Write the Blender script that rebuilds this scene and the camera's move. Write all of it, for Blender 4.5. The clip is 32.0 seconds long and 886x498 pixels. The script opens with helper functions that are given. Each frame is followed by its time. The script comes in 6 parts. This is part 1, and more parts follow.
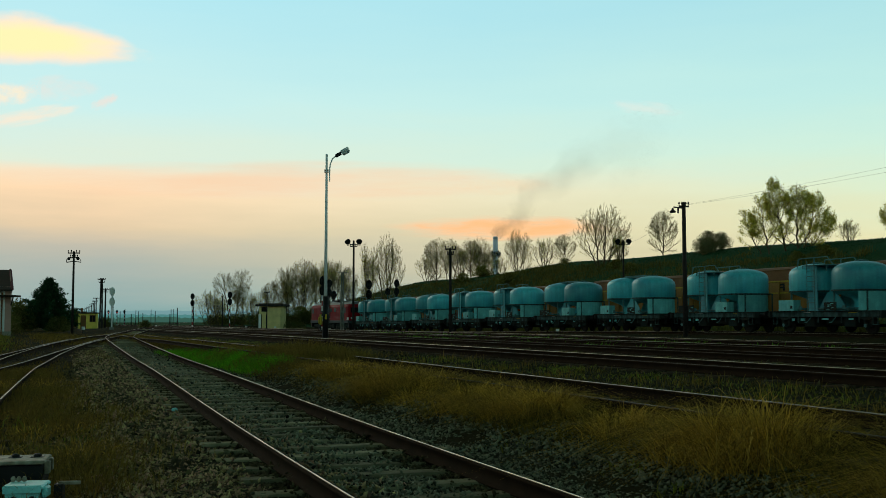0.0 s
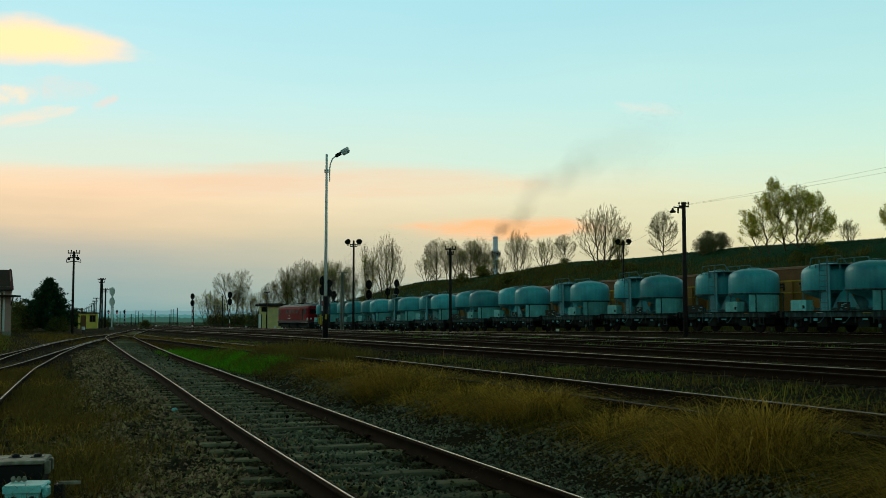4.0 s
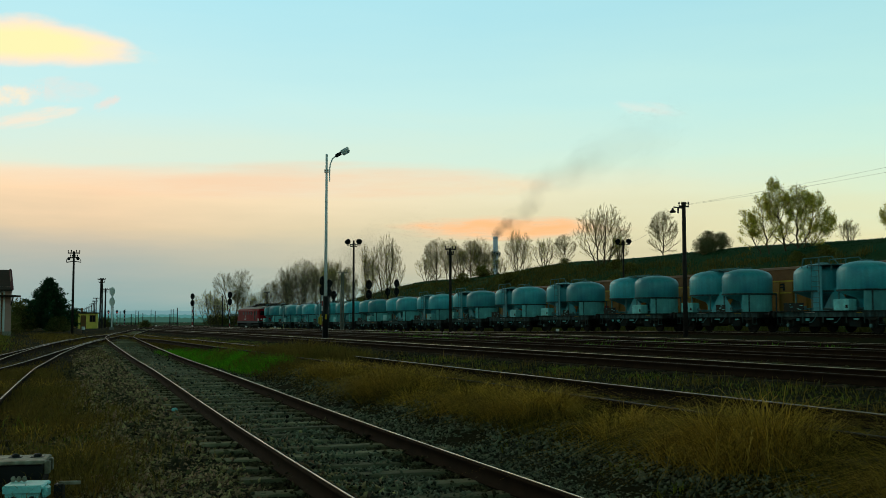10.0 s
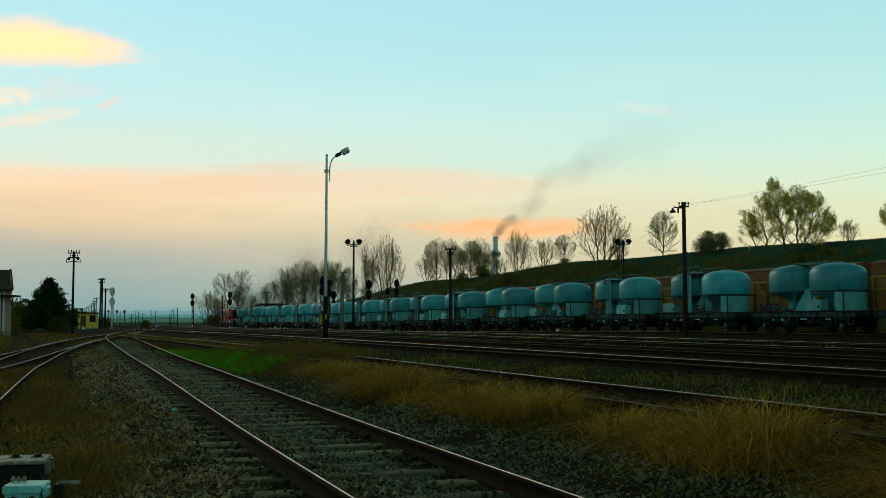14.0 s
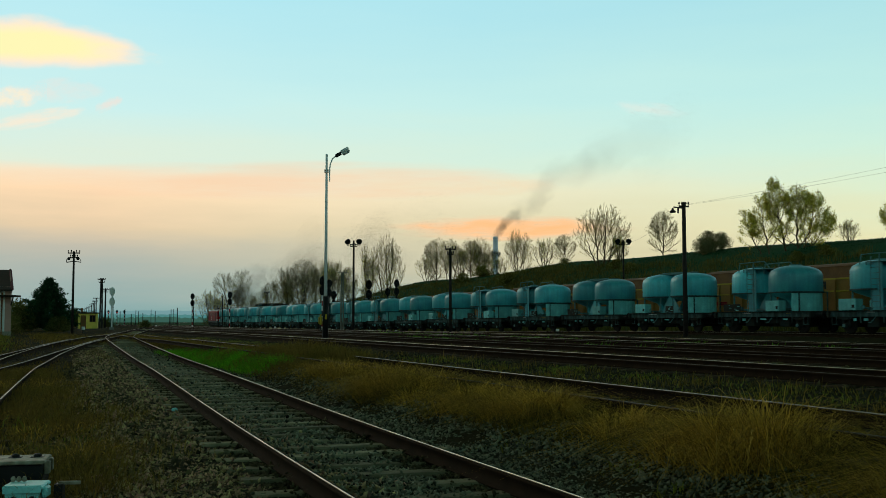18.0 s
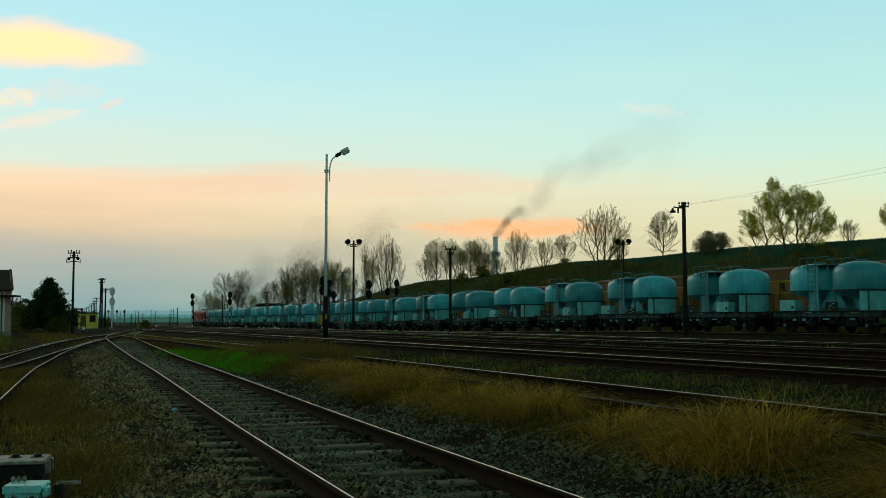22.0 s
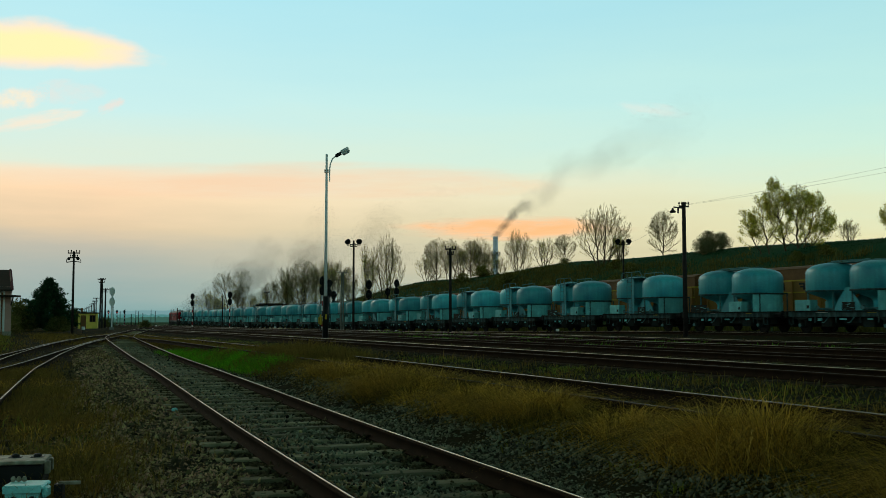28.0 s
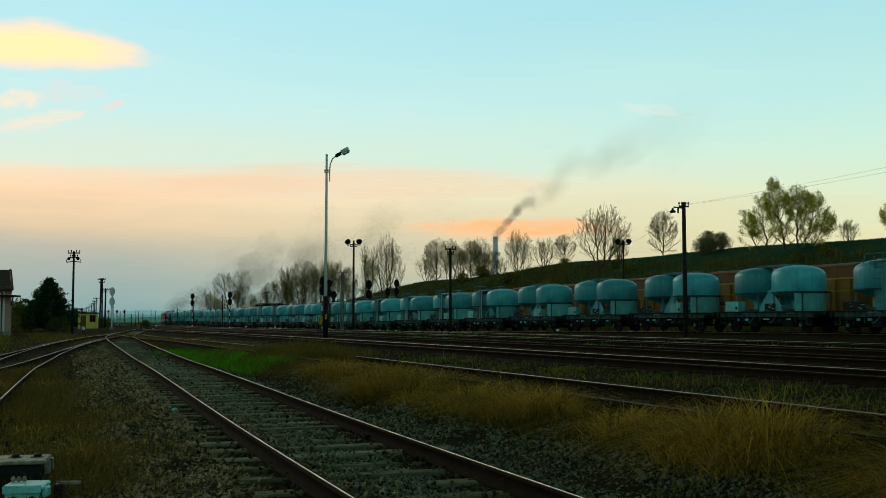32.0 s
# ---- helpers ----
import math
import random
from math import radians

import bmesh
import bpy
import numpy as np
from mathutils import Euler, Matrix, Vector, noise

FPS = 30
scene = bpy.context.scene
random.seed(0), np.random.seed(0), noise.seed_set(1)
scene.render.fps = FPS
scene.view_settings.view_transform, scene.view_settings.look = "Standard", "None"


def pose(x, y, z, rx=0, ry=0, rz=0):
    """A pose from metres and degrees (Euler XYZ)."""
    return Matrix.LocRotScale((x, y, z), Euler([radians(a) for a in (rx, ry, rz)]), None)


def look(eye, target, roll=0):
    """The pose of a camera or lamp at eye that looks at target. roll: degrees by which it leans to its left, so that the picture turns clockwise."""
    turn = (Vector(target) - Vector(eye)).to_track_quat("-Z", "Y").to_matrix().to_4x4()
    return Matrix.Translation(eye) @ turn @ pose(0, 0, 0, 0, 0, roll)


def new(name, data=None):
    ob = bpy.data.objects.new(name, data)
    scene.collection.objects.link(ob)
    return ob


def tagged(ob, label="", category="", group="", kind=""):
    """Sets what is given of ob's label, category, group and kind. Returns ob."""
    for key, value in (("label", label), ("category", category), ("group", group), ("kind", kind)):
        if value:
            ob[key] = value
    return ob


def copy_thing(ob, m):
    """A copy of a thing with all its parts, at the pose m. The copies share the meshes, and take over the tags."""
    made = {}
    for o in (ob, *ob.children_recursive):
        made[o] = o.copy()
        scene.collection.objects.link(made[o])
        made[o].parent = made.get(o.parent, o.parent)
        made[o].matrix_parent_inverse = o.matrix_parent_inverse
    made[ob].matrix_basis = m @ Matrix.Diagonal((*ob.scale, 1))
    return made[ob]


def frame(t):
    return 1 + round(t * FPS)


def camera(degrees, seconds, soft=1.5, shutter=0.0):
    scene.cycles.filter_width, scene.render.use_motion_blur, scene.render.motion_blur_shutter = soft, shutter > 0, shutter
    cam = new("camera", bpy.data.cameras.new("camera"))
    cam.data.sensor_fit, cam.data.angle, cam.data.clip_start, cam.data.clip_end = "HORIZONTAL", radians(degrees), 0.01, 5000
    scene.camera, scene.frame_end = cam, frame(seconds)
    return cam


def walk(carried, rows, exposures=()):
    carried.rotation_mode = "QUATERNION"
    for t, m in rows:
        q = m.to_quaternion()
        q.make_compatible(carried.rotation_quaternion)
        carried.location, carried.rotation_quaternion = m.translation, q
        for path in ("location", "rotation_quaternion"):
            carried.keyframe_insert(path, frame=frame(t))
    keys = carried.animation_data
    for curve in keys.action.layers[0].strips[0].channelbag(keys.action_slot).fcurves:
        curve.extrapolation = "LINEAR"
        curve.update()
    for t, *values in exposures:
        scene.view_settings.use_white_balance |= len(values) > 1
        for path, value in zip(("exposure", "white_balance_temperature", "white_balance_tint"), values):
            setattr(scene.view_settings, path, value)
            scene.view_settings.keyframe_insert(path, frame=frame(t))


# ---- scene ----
# ============ camera ============
cam = camera(45.94, 32.0, soft=0.85, shutter=0.5)
EYE = (0.0, 0.0, 1.21)
still = pose(*EYE, 93.866, 0, 0)
walk(cam, [(0.0, still), (32.0, still)])


# ============ small helpers ============
def lin(r, g, b):
    """8-bit screen colour to linear."""
    return tuple(((c / 255 + 0.055) / 1.055) ** 2.4 if c > 10 else c / 255 / 12.92 for c in (r, g, b)) + (1.0,)


def smooth(a, b, x):
    k = min(1.0, max(0.0, (x - a) / (b - a)))
    return k * k * (3 - 2 * k)


# the yard's tracks run along D, the distance across them is counted along N
TURN = radians(23.09)
D = Vector((-math.sin(TURN), math.cos(TURN), 0))
N = Vector((math.cos(TURN), math.sin(TURN), 0))


def xy(s, q):
    p = D * s + N * q
    return p.x, p.y


def sq(x, y):
    return -x * math.sin(TURN) + y * math.cos(TURN), x * math.cos(TURN) + y * math.sin(TURN)


NEAR = [(-14, 2.25), (0, 2.72), (7, 3.07), (10, 3.24), (13.2, 3.43), (19, 3.85), (28.5, 4.5), (40, 5.12), (52, 5.74), (60, 6.2), (71, 7.6), (84, 9.6), (97, 11.8), (118, 15.0), (150, 19.5), (190, 25.5)]
NEAR_S, NEAR_Q = [p[0] for p in NEAR], [p[1] for p in NEAR]


def near_q(s):
    """The middle of the curving near track."""
    return float(np.interp(s, NEAR_S, NEAR_Q))


def flat_z(x, y):
    """The yard's ground, without the hill: low round the near track, a small bank, then the yard."""
    s, q = sq(x, y)
    foot = max(4.6, near_q(min(s, 60)) + 1.4)
    low = -.2 + .3 * smooth(30, 66, s)
    z = low if q > -8 else low - .1 * smooth(8, 80, -q)
    z += (.12 - low) * smooth(foot, max(6.3, foot + .8), q) + .08 * smooth(9, 12, q) + .1 * smooth(12, 60, q)
    # the train's line runs down into a shallow cutting
    z -= (.60 * smooth(45, 140, s) - .30 * smooth(190, 290, s)) * smooth(31, 39, q) * (1 - smooth(50, 60, q))
    return z - .0025 * min(260, max(0, s - 60))


def hill_z(s, q):
    """The grassy slope behind the yard."""
    up = smooth(57, 112, q) * 12.0 * (1 - 0.25 * smooth(150, 600, q))
    up *= 1.025 + .04 * smooth(110, 165, s) - .065 * smooth(180, 240, s)
    up *= 1 - smooth(255, 345, s + 0.15 * (q - 110))
    up += smooth(40, 260, -s) * 1.5 * smooth(60, 120, q)
    if up > 0:
        up += noise.noise(Vector((s * .03, q * .04, 0))) * 0.7 * smooth(60, 90, q)
    return up


def gz(x, y):
    s, q = sq(x, y)
    return flat_z(x, y) + hill_z(s, q)


# ============ world: dusk sky ============
world = bpy.data.worlds.new("world")
scene.world = world
world.use_nodes = True
wn, wl = world.node_tree.nodes, world.node_tree.links
wn.clear()


def wmath(op, a, b=0.0, c=None, clamp=False):
    n = wn.new("ShaderNodeMath")
    n.operation, n.use_clamp = op, clamp
    for i, v in enumerate((a, b) if c is None else (a, b, c)):
        if isinstance(v, (int, float)):
            n.inputs[i].default_value = v
        else:
            wl.new(v, n.inputs[i])
    return n.outputs[0]


def wramp(fac, stops):
    n = wn.new("ShaderNodeValToRGB")
    e = n.color_ramp.elements
    while len(e) < len(stops):
        e.new(0.5)
    for el, (p, c) in zip(e, stops):
        el.position, el.color = p, c
    wl.new(fac, n.inputs[0])
    return n.outputs[0]


def wmix(fac, a, b, mode="MIX"):
    n = wn.new("ShaderNodeMix")
    n.data_type, n.blend_type = "RGBA", mode
    for sock, v in ((n.inputs[0], fac), (n.inputs[6], a), (n.inputs[7], b)):
        if isinstance(v, (int, float, tuple)):
            sock.default_value = v
        else:
            wl.new(v, sock)
    return n.outputs[2]


coords = wn.new("ShaderNodeTexCoord").outputs["Generated"]
sep = wn.new("ShaderNodeSeparateXYZ")
wl.new(coords, sep.inputs[0])
vx, vy, vz = sep.outputs
# streaky high cloud bends the bands of colour a little
stretch = wn.new("ShaderNodeMapping")
stretch.inputs["Scale"].default_value = (2.2, 2.2, 16.0)
wl.new(coords, stretch.inputs[0])
streak = wn.new("ShaderNodeTexNoise")
streak.inputs["Scale"].default_value, streak.inputs["Detail"].default_value = 1.6, 5.0
streak.inputs["Roughness"].default_value = 0.55
wl.new(stretch.outputs[0], streak.inputs["Vector"])
wobble = wmath("MULTIPLY_ADD", wmath("SUBTRACT", streak.outputs[0], 0.5), 0.055, vz)
height = wmath("MULTIPLY", wobble, 3.0, clamp=True)
LEFT_SKY = [(0.0, lin(112, 164, 166)), (.05, lin(136, 172, 172)), (.12, lin(162, 179, 174)), (.20, lin(188, 187, 172)), (.275, lin(226, 204, 170)),
            (.345, lin(253, 220, 180)), (.392, lin(246, 228, 198)), (.435, lin(222, 238, 220)), (.60, lin(203, 240, 238)), (.88, lin(180, 233, 243))]
RIGHT_SKY = [(0.0, lin(165, 180, 160)), (.06, lin(196, 198, 164)), (.15, lin(228, 214, 164)), (.25, lin(231, 229, 184)), (.34, lin(222, 238, 206)),
             (.46, lin(208, 240, 222)), (.62, lin(192, 236, 230)), (.88, lin(170, 224, 232)), (1.0, lin(166, 220, 232))]
across = wmath("MULTIPLY_ADD", vx, 1.45, 0.45, clamp=True)
low = wmix(across, wramp(height, LEFT_SKY), wramp(height, RIGHT_SKY))
# overhead and behind, the evening sky is far darker
up_fade = wramp(vz, [(0.0, (1, 1, 1, 1)), (.30, (1, 1, 1, 1)), (.46, (.34, .36, .33, 1)), (.75, (.125, .135, .095, 1)), (1.0, (.098, .106, .072, 1))])
back = wramp(wmath("MULTIPLY_ADD", vy, 0.5, 0.5), [(0.0, (.50, .64, .62, 1)), (.5, (.50, .60, .58, 1)), (.85, (1, 1, 1, 1))])
sky_colour = wmix(1.0, wmix(1.0, low, up_fade, "MULTIPLY"), back, "MULTIPLY")
nishita = wn.new("ShaderNodeTexSky")
nishita.sky_type, nishita.sun_disc = "NISHITA", False
nishita.sun_elevation, nishita.sun_rotation = radians(1.0), radians(-35)
bg_sky, bg_glow, both, wout = (wn.new("ShaderNodeBackground"), wn.new("ShaderNodeBackground"), wn.new("ShaderNodeAddShader"), wn.new("ShaderNodeOutputWorld"))
wl.new(nishita.outputs[0], bg_sky.inputs[0])
bg_sky.inputs[1].default_value = 0.004
wl.new(sky_colour, bg_glow.inputs[0])
bg_glow.inputs[1].default_value = 1.0
wl.new(bg_sky.outputs[0], both.inputs[0])
wl.new(bg_glow.outputs[0], both.inputs[1])
wl.new(both.outputs[0], wout.inputs[0])

# the last light of the set sun, wide and weak, from low ahead on the left
sun = new("sun", bpy.data.lights.new("sun", "SUN"))
sun.data.energy, sun.data.angle, sun.data.color = 0.36, radians(24), (1.0, .84, .58)
sun.matrix_world = look((-34, 50, 30), (0, 0, 0))


# ============ materials ============
def mat(name, base, rough=0.8, metal=0.0, spots=None, scale=6.0, grain=40.0, mix=0.6, bump=0.3, island=0.0, objects=0.0, dist=0.01, thin=0.0, detail=6.0, spec=0.15, streak=0.0, hue=0.0):
    """Base colour broken up at two scales, with a fine relief. island / objects: how far pieces differ."""
    m = bpy.data.materials.new(name)
    m.use_nodes = True
    nt = m.node_tree
    n, l = nt.nodes, nt.links
    b = n["Principled BSDF"]
    b.inputs["Roughness"].default_value, b.inputs["Metallic"].default_value = rough, metal
    b.inputs["Specular IOR Level"].default_value = spec
    base = base if len(base) == 4 else (*base, 1)
    spots = spots or tuple(c * 0.55 for c in base[:3])
    spots = spots if len(spots) == 4 else (*spots, 1)
    tc = n.new("ShaderNodeTexCoord").outputs["Object"]
    big, fine = n.new("ShaderNodeTexNoise"), n.new("ShaderNodeTexNoise")
    for t, sc in ((big, scale), (fine, grain)):
        t.inputs["Scale"].default_value, t.inputs["Detail"].default_value = sc, detail
        l.new(tc, t.inputs["Vector"])
    ramp = n.new("ShaderNodeValToRGB")
    ramp.color_ramp.elements[0].position, ramp.color_ramp.elements[1].position = 0.38, 0.68
    l.new(big.outputs[0], ramp.inputs[0])
    amount = n.new("ShaderNodeMath")
    amount.operation = "MULTIPLY"
    amount.inputs[1].default_value = mix
    l.new(ramp.outputs[0], amount.inputs[0])
    mx = n.new("ShaderNodeMix")
    mx.data_type = "RGBA"
    mx.inputs[6].default_value, mx.inputs[7].default_value = base, spots
    l.new(amount.outputs[0], mx.inputs[0])
    colour = mx.outputs[2]
    hv = n.new("ShaderNodeHueSaturation")
    vary = n.new("ShaderNodeMath")
    vary.operation = "MULTIPLY_ADD"
    vary.inputs[1].default_value, vary.inputs[2].default_value = 0.5, 0.75
    l.new(fine.outputs[0], vary.inputs[0])
    value = vary.outputs[0]
    for share, node, sock in ((island, "ShaderNodeNewGeometry", "Random Per Island"), (objects, "ShaderNodeObjectInfo", "Random")):
        if share:
            src = n.new(node)
            k = n.new("ShaderNodeMath")
            k.operation = "MULTIPLY_ADD"
            k.inputs[1].default_value, k.inputs[2].default_value = 2 * share, 1 - share
            l.new(src.outputs[sock], k.inputs[0])
            m2 = n.new("ShaderNodeMath")
            m2.operation = "MULTIPLY"
            l.new(k.outputs[0], m2.inputs[0])
            l.new(value, m2.inputs[1])
            value = m2.outputs[0]
    if streak:
        mp, st, k, m3 = n.new("ShaderNodeMapping"), n.new("ShaderNodeTexNoise"), n.new("ShaderNodeMapRange"), n.new("ShaderNodeMath")
        mp.inputs["Scale"].default_value = (5.0, 5.0, .35)
        st.inputs["Scale"].default_value, st.inputs["Detail"].default_value = 1.2, 5.0
        l.new(tc, mp.inputs[0])
        l.new(mp.outputs[0], st.inputs["Vector"])
        k.inputs["From Min"].default_value, k.inputs["From Max"].default_value = .38, .62
        k.inputs["To Min"].default_value, k.inputs["To Max"].default_value = 1 - streak, 1 + streak * .5
        l.new(st.outputs[0], k.inputs["Value"])
        m3.operation = "MULTIPLY"
        l.new(k.outputs[0], m3.inputs[0])
        l.new(value, m3.inputs[1])
        value = m3.outputs[0]
    if hue:
        src, k = n.new("ShaderNodeNewGeometry"), n.new("ShaderNodeMath")
        wrap = n.new("ShaderNodeMath")
        wrap.operation, wrap.inputs[1].default_value = "MULTIPLY", 7.3
        frac = n.new("ShaderNodeMath")
        frac.operation = "FRACT"
        l.new(src.outputs["Random Per Island"], wrap.inputs[0])
        l.new(wrap.outputs[0], frac.inputs[0])
        k.operation = "MULTIPLY_ADD"
        k.inputs[1].default_value, k.inputs[2].default_value = 2 * hue, .5 - hue
        l.new(frac.outputs[0], k.inputs[0])
        l.new(k.outputs[0], hv.inputs["Hue"])
    l.new(value, hv.inputs["Value"])
    l.new(colour, hv.inputs["Color"])
    l.new(hv.outputs[0], b.inputs["Base Color"])
    if bump:
        bp = n.new("ShaderNodeBump")
        bp.inputs["Strength"].default_value, bp.inputs["Distance"].default_value = bump, dist
        l.new(fine.outputs[0], bp.inputs["Height"])
        l.new(bp.outputs[0], b.inputs["Normal"])
    if thin:
        tr, mxs = n.new("ShaderNodeBsdfTranslucent"), n.new("ShaderNodeMixShader")
        l.new(hv.outputs[0], tr.inputs["Color"])
        mxs.inputs[0].default_value = thin
        l.new(b.outputs[0], mxs.inputs[1])
        l.new(tr.outputs[0], mxs.inputs[2])
        l.new(mxs.outputs[0], n["Material Output"].inputs["Surface"])
    return m


def glow(name, colour, strength):
    m = bpy.data.materials.new(name)
    m.use_nodes = True
    b = m.node_tree.nodes["Principled BSDF"]
    b.inputs["Base Color"].default_value = colour
    b.inputs["Emission Color"].default_value, b.inputs["Emission Strength"].default_value = colour, strength
    return m


M_SOIL = mat("soil_and_gravel", (.028, .025, .011), 0.95, spots=(.014, .016, .006), scale=.35, grain=9, bump=.8, dist=.07, spec=.01)
M_HILL = mat("hill_grass", (.018, .072, .030), 0.95, spots=(.042, .068, .024), scale=.12, grain=2.5, bump=.8, dist=.3, spec=.02)
M_STONE = mat("brown_ballast_stone", (.31, .215, .105), 0.85, spots=(.070, .060, .030), scale=2, grain=60, bump=.5, island=.95, dist=.006, spec=.12, hue=.045)
M_STONE_GREY = mat("grey_ballast_stone", (.165, .170, .105), 0.85, spots=(.045, .048, .03), scale=2, grain=60, bump=.5, island=.95, dist=.006, spec=.12, hue=.04)
# dark stone for the oily gravel and for shade painted beside the rails
M_STONE_DARK = mat("oil_and_shade_ballast", (.070, .060, .030), 0.9, spots=(.034, .03, .015), scale=2, grain=60, island=.8, bump=.3, dist=.004, spec=.04)
M_CONCRETE = mat("weathered_concrete", (.26, .25, .21), 0.9, spots=(.13, .12, .09), scale=3, grain=50, objects=.2)
M_SLEEPER = mat("sleeper_concrete", (.23, .205, .115), 0.9, spots=(.09, .085, .05), scale=5, grain=50, objects=.4, spec=.08)
M_OLDWOOD = mat("old_timber", (.06, .042, .026), 0.9, spots=(.03, .022, .016), scale=3, grain=30, objects=.3, spec=.05)
M_RAIL = mat("rusty_rail", (.030, .016, .009), 0.9, spots=(.016, .010, .006), scale=5, grain=60, spec=.03)
M_RAILTOP = mat("worn_rail_head", (.46, .39, .28), 0.33, metal=1.0, spots=(.20, .15, .10), scale=2, grain=80, mix=.8, bump=.05, dist=.001)
M_RAILTOP_DULL = mat("dull_rail_head", (.34, .30, .26), 0.42, metal=1.0, spots=(.10, .07, .05), scale=4, grain=60, bump=.1, dist=.001)
M_SILO = mat("silo_paint", (.062, .47, .51), 0.40, spots=(.022, .24, .35), scale=.8, grain=12, mix=.7, bump=.12, objects=.35, spec=.5, streak=.12)
M_SILO_PALE = mat("pale_panel_paint", (.20, .62, .60), 0.5, spots=(.10, .36, .38), scale=2.0, grain=18, mix=.6, objects=.25, streak=.15)
M_STEEL_DARK = mat("dirty_underframe", (.022, .032, .030), 0.85, spots=(.04, .026, .016), scale=3, grain=30, objects=.2, spec=.08)
M_WHEEL = mat("wheel_steel", (.022, .018, .014), 0.8, spots=(.012, .010, .009), scale=5, grain=30, spec=.08)
M_LADDER = mat("grey_green_rail_paint", (.10, .25, .25), 0.6, spots=(.05, .09, .08), scale=4, grain=30)
M_SOLEBAR = mat("dull_teal_frame_paint", (.06, .11, .105), 0.7, spots=(.03, .035, .03), scale=3, grain=30, mix=.8, spec=.08, streak=.4)
M_RAILTOP_RUST = mat("rusted_rail_head", (.09, .065, .05), 0.55, metal=.6, spots=(.04, .03, .02), scale=4, grain=60, bump=.1, dist=.001)
M_BUSH = mat("undergrowth_leaves", (.17, .165, .036), 0.85, spots=(.13, .11, .03), scale=.5, grain=6, bump=0, island=.5, thin=.5, spec=.03)
M_GREYBUSH = mat("grey_olive_leaves", (.17, .165, .075), 0.9, spots=(.12, .13, .06), scale=.5, grain=6, bump=0, island=.4, thin=.4, spec=.03)
M_MAT_GRASS = mat("low_olive_grass", (.15, .185, .024), 0.85, spots=(.17, .13, .026), scale=.7, grain=6, bump=0, island=.5, thin=.4, spec=.04)
M_THATCH = mat("matted_grass", (.17, .120, .018), 0.9, spots=(.085, .085, .014), scale=.7, grain=6, bump=0, island=.7, thin=.3, spec=.03)
M_WHITE = mat("white_paint", (.86, .87, .84), 0.6, spots=(.6, .6, .55), scale=4, grain=30)
M_REDPAINT = mat("locomotive_red", (.27, .008, .014), 0.5, spots=(.17, .008, .012), scale=1.5, grain=15, bump=.05, spec=.05)
M_LOCOGREY = mat("locomotive_grey", (.05, .06, .065), 0.6, spots=(.05, .05, .05), scale=2, grain=20)
M_ROOF_LOCO = mat("locomotive_roof", (.16, .17, .17), 0.6, spots=(.07, .07, .07), scale=2, grain=20)
M_GLASS_DARK = mat("dark_window_glass", (.006, .008, .009), 0.35, bump=0, mix=.2, spec=.1)
M_BLACK = mat("black_paint", (.012, .012, .013), 0.55, spots=(.022, .02, .018), scale=4, grain=30, bump=.1)
M_OCHRE = mat("ochre_wagon_paint", (.36, .175, .034), 0.6, spots=(.24, .115, .026), scale=1.2, grain=14, bump=.1)
M_BROWN = mat("brown_wagon_paint", (.20, .088, .030), 0.65, spots=(.12, .05, .022), scale=1.5, grain=14, bump=.1)
M_YELLOW = mat("yellow_paint", (.55, .38, .03), 0.6, spots=(.35, .22, .03), scale=3, grain=20)
M_GALV = mat("white_lamp_paint", (.94, .95, .94), 0.4, spots=(.84, .85, .84), scale=4, grain=40, bump=.03, spec=.5)
M_TARPOLE = mat("tarred_timber_pole", (.030, .022, .020), 0.85, spots=(.05, .04, .035), scale=4, grain=30)
M_LAMPGLASS = mat("lamp_glass", (.55, .60, .58), 0.2, spots=(.4, .45, .42), scale=5, grain=20, bump=.05)
M_WALLWHITE = mat("whitewashed_plaster", (.92, .94, .92), 0.9, spots=(.82, .84, .82), scale=1.2, grain=20)
M_WALLPINK = mat("pink_plaster", (.55, .33, .27), 0.9, spots=(.42, .25, .2), scale=1.2, grain=20)
M_WALLYELLOW = mat("yellow_plaster", (.93, .70, .13), 0.9, spots=(.7, .5, .1), scale=1.2, grain=20)
M_WALLCREAM = mat("cream_plaster", (.86, .68, .29), 0.9, spots=(.6, .46, .2), scale=1.0, grain=20)
M_BARGE = mat("dark_red_board", (.16, .035, .045), 0.8, spots=(.09, .03, .03), scale=3, grain=30)
M_TILE = mat("old_roof_tile", (.05, .035, .03), 0.9, spots=(.03, .03, .02), scale=2, grain=20, objects=.3)
M_BARK = mat("bark", (.13, .10, .060), 0.95, spots=(.08, .062, .04), scale=3, grain=20, bump=.6, dist=.03, spec=.03)
M_TWIG = mat("twigs", (.40, .32, .145), 0.95, spots=(.28, .225, .10), scale=.6, grain=8, bump=0, thin=.25, spec=.03)
M_LEAF_OLIVE = mat("autumn_leaves", (.74, .66, .10), 0.8, spots=(.60, .48, .08), scale=.5, grain=6, bump=0, island=.4, thin=.6, spec=.04)
M_LEAF_DARK = mat("dark_leaves", (.085, .10, .024), 0.85, spots=(.14, .11, .03), scale=.5, grain=6, bump=0, island=.4, thin=.45, spec=.04)
M_PINE = mat("pine_needles", (.020, .062, .026), 0.8, spots=(.032, .075, .028), scale=1.5, grain=10, bump=0, island=.4, thin=.25, spec=.05)
M_DRY = mat("dry_grass", (.50, .30, .042), 0.85, spots=(.22, .150, .022), scale=.7, grain=6, bump=0, island=.95, thin=.4, spec=.05)
M_GREEN = mat("green_grass", (.115, .42, .016), 0.8, spots=(.13, .22, .02), scale=.7, grain=6, bump=0, island=.5, thin=.45, spec=.05)
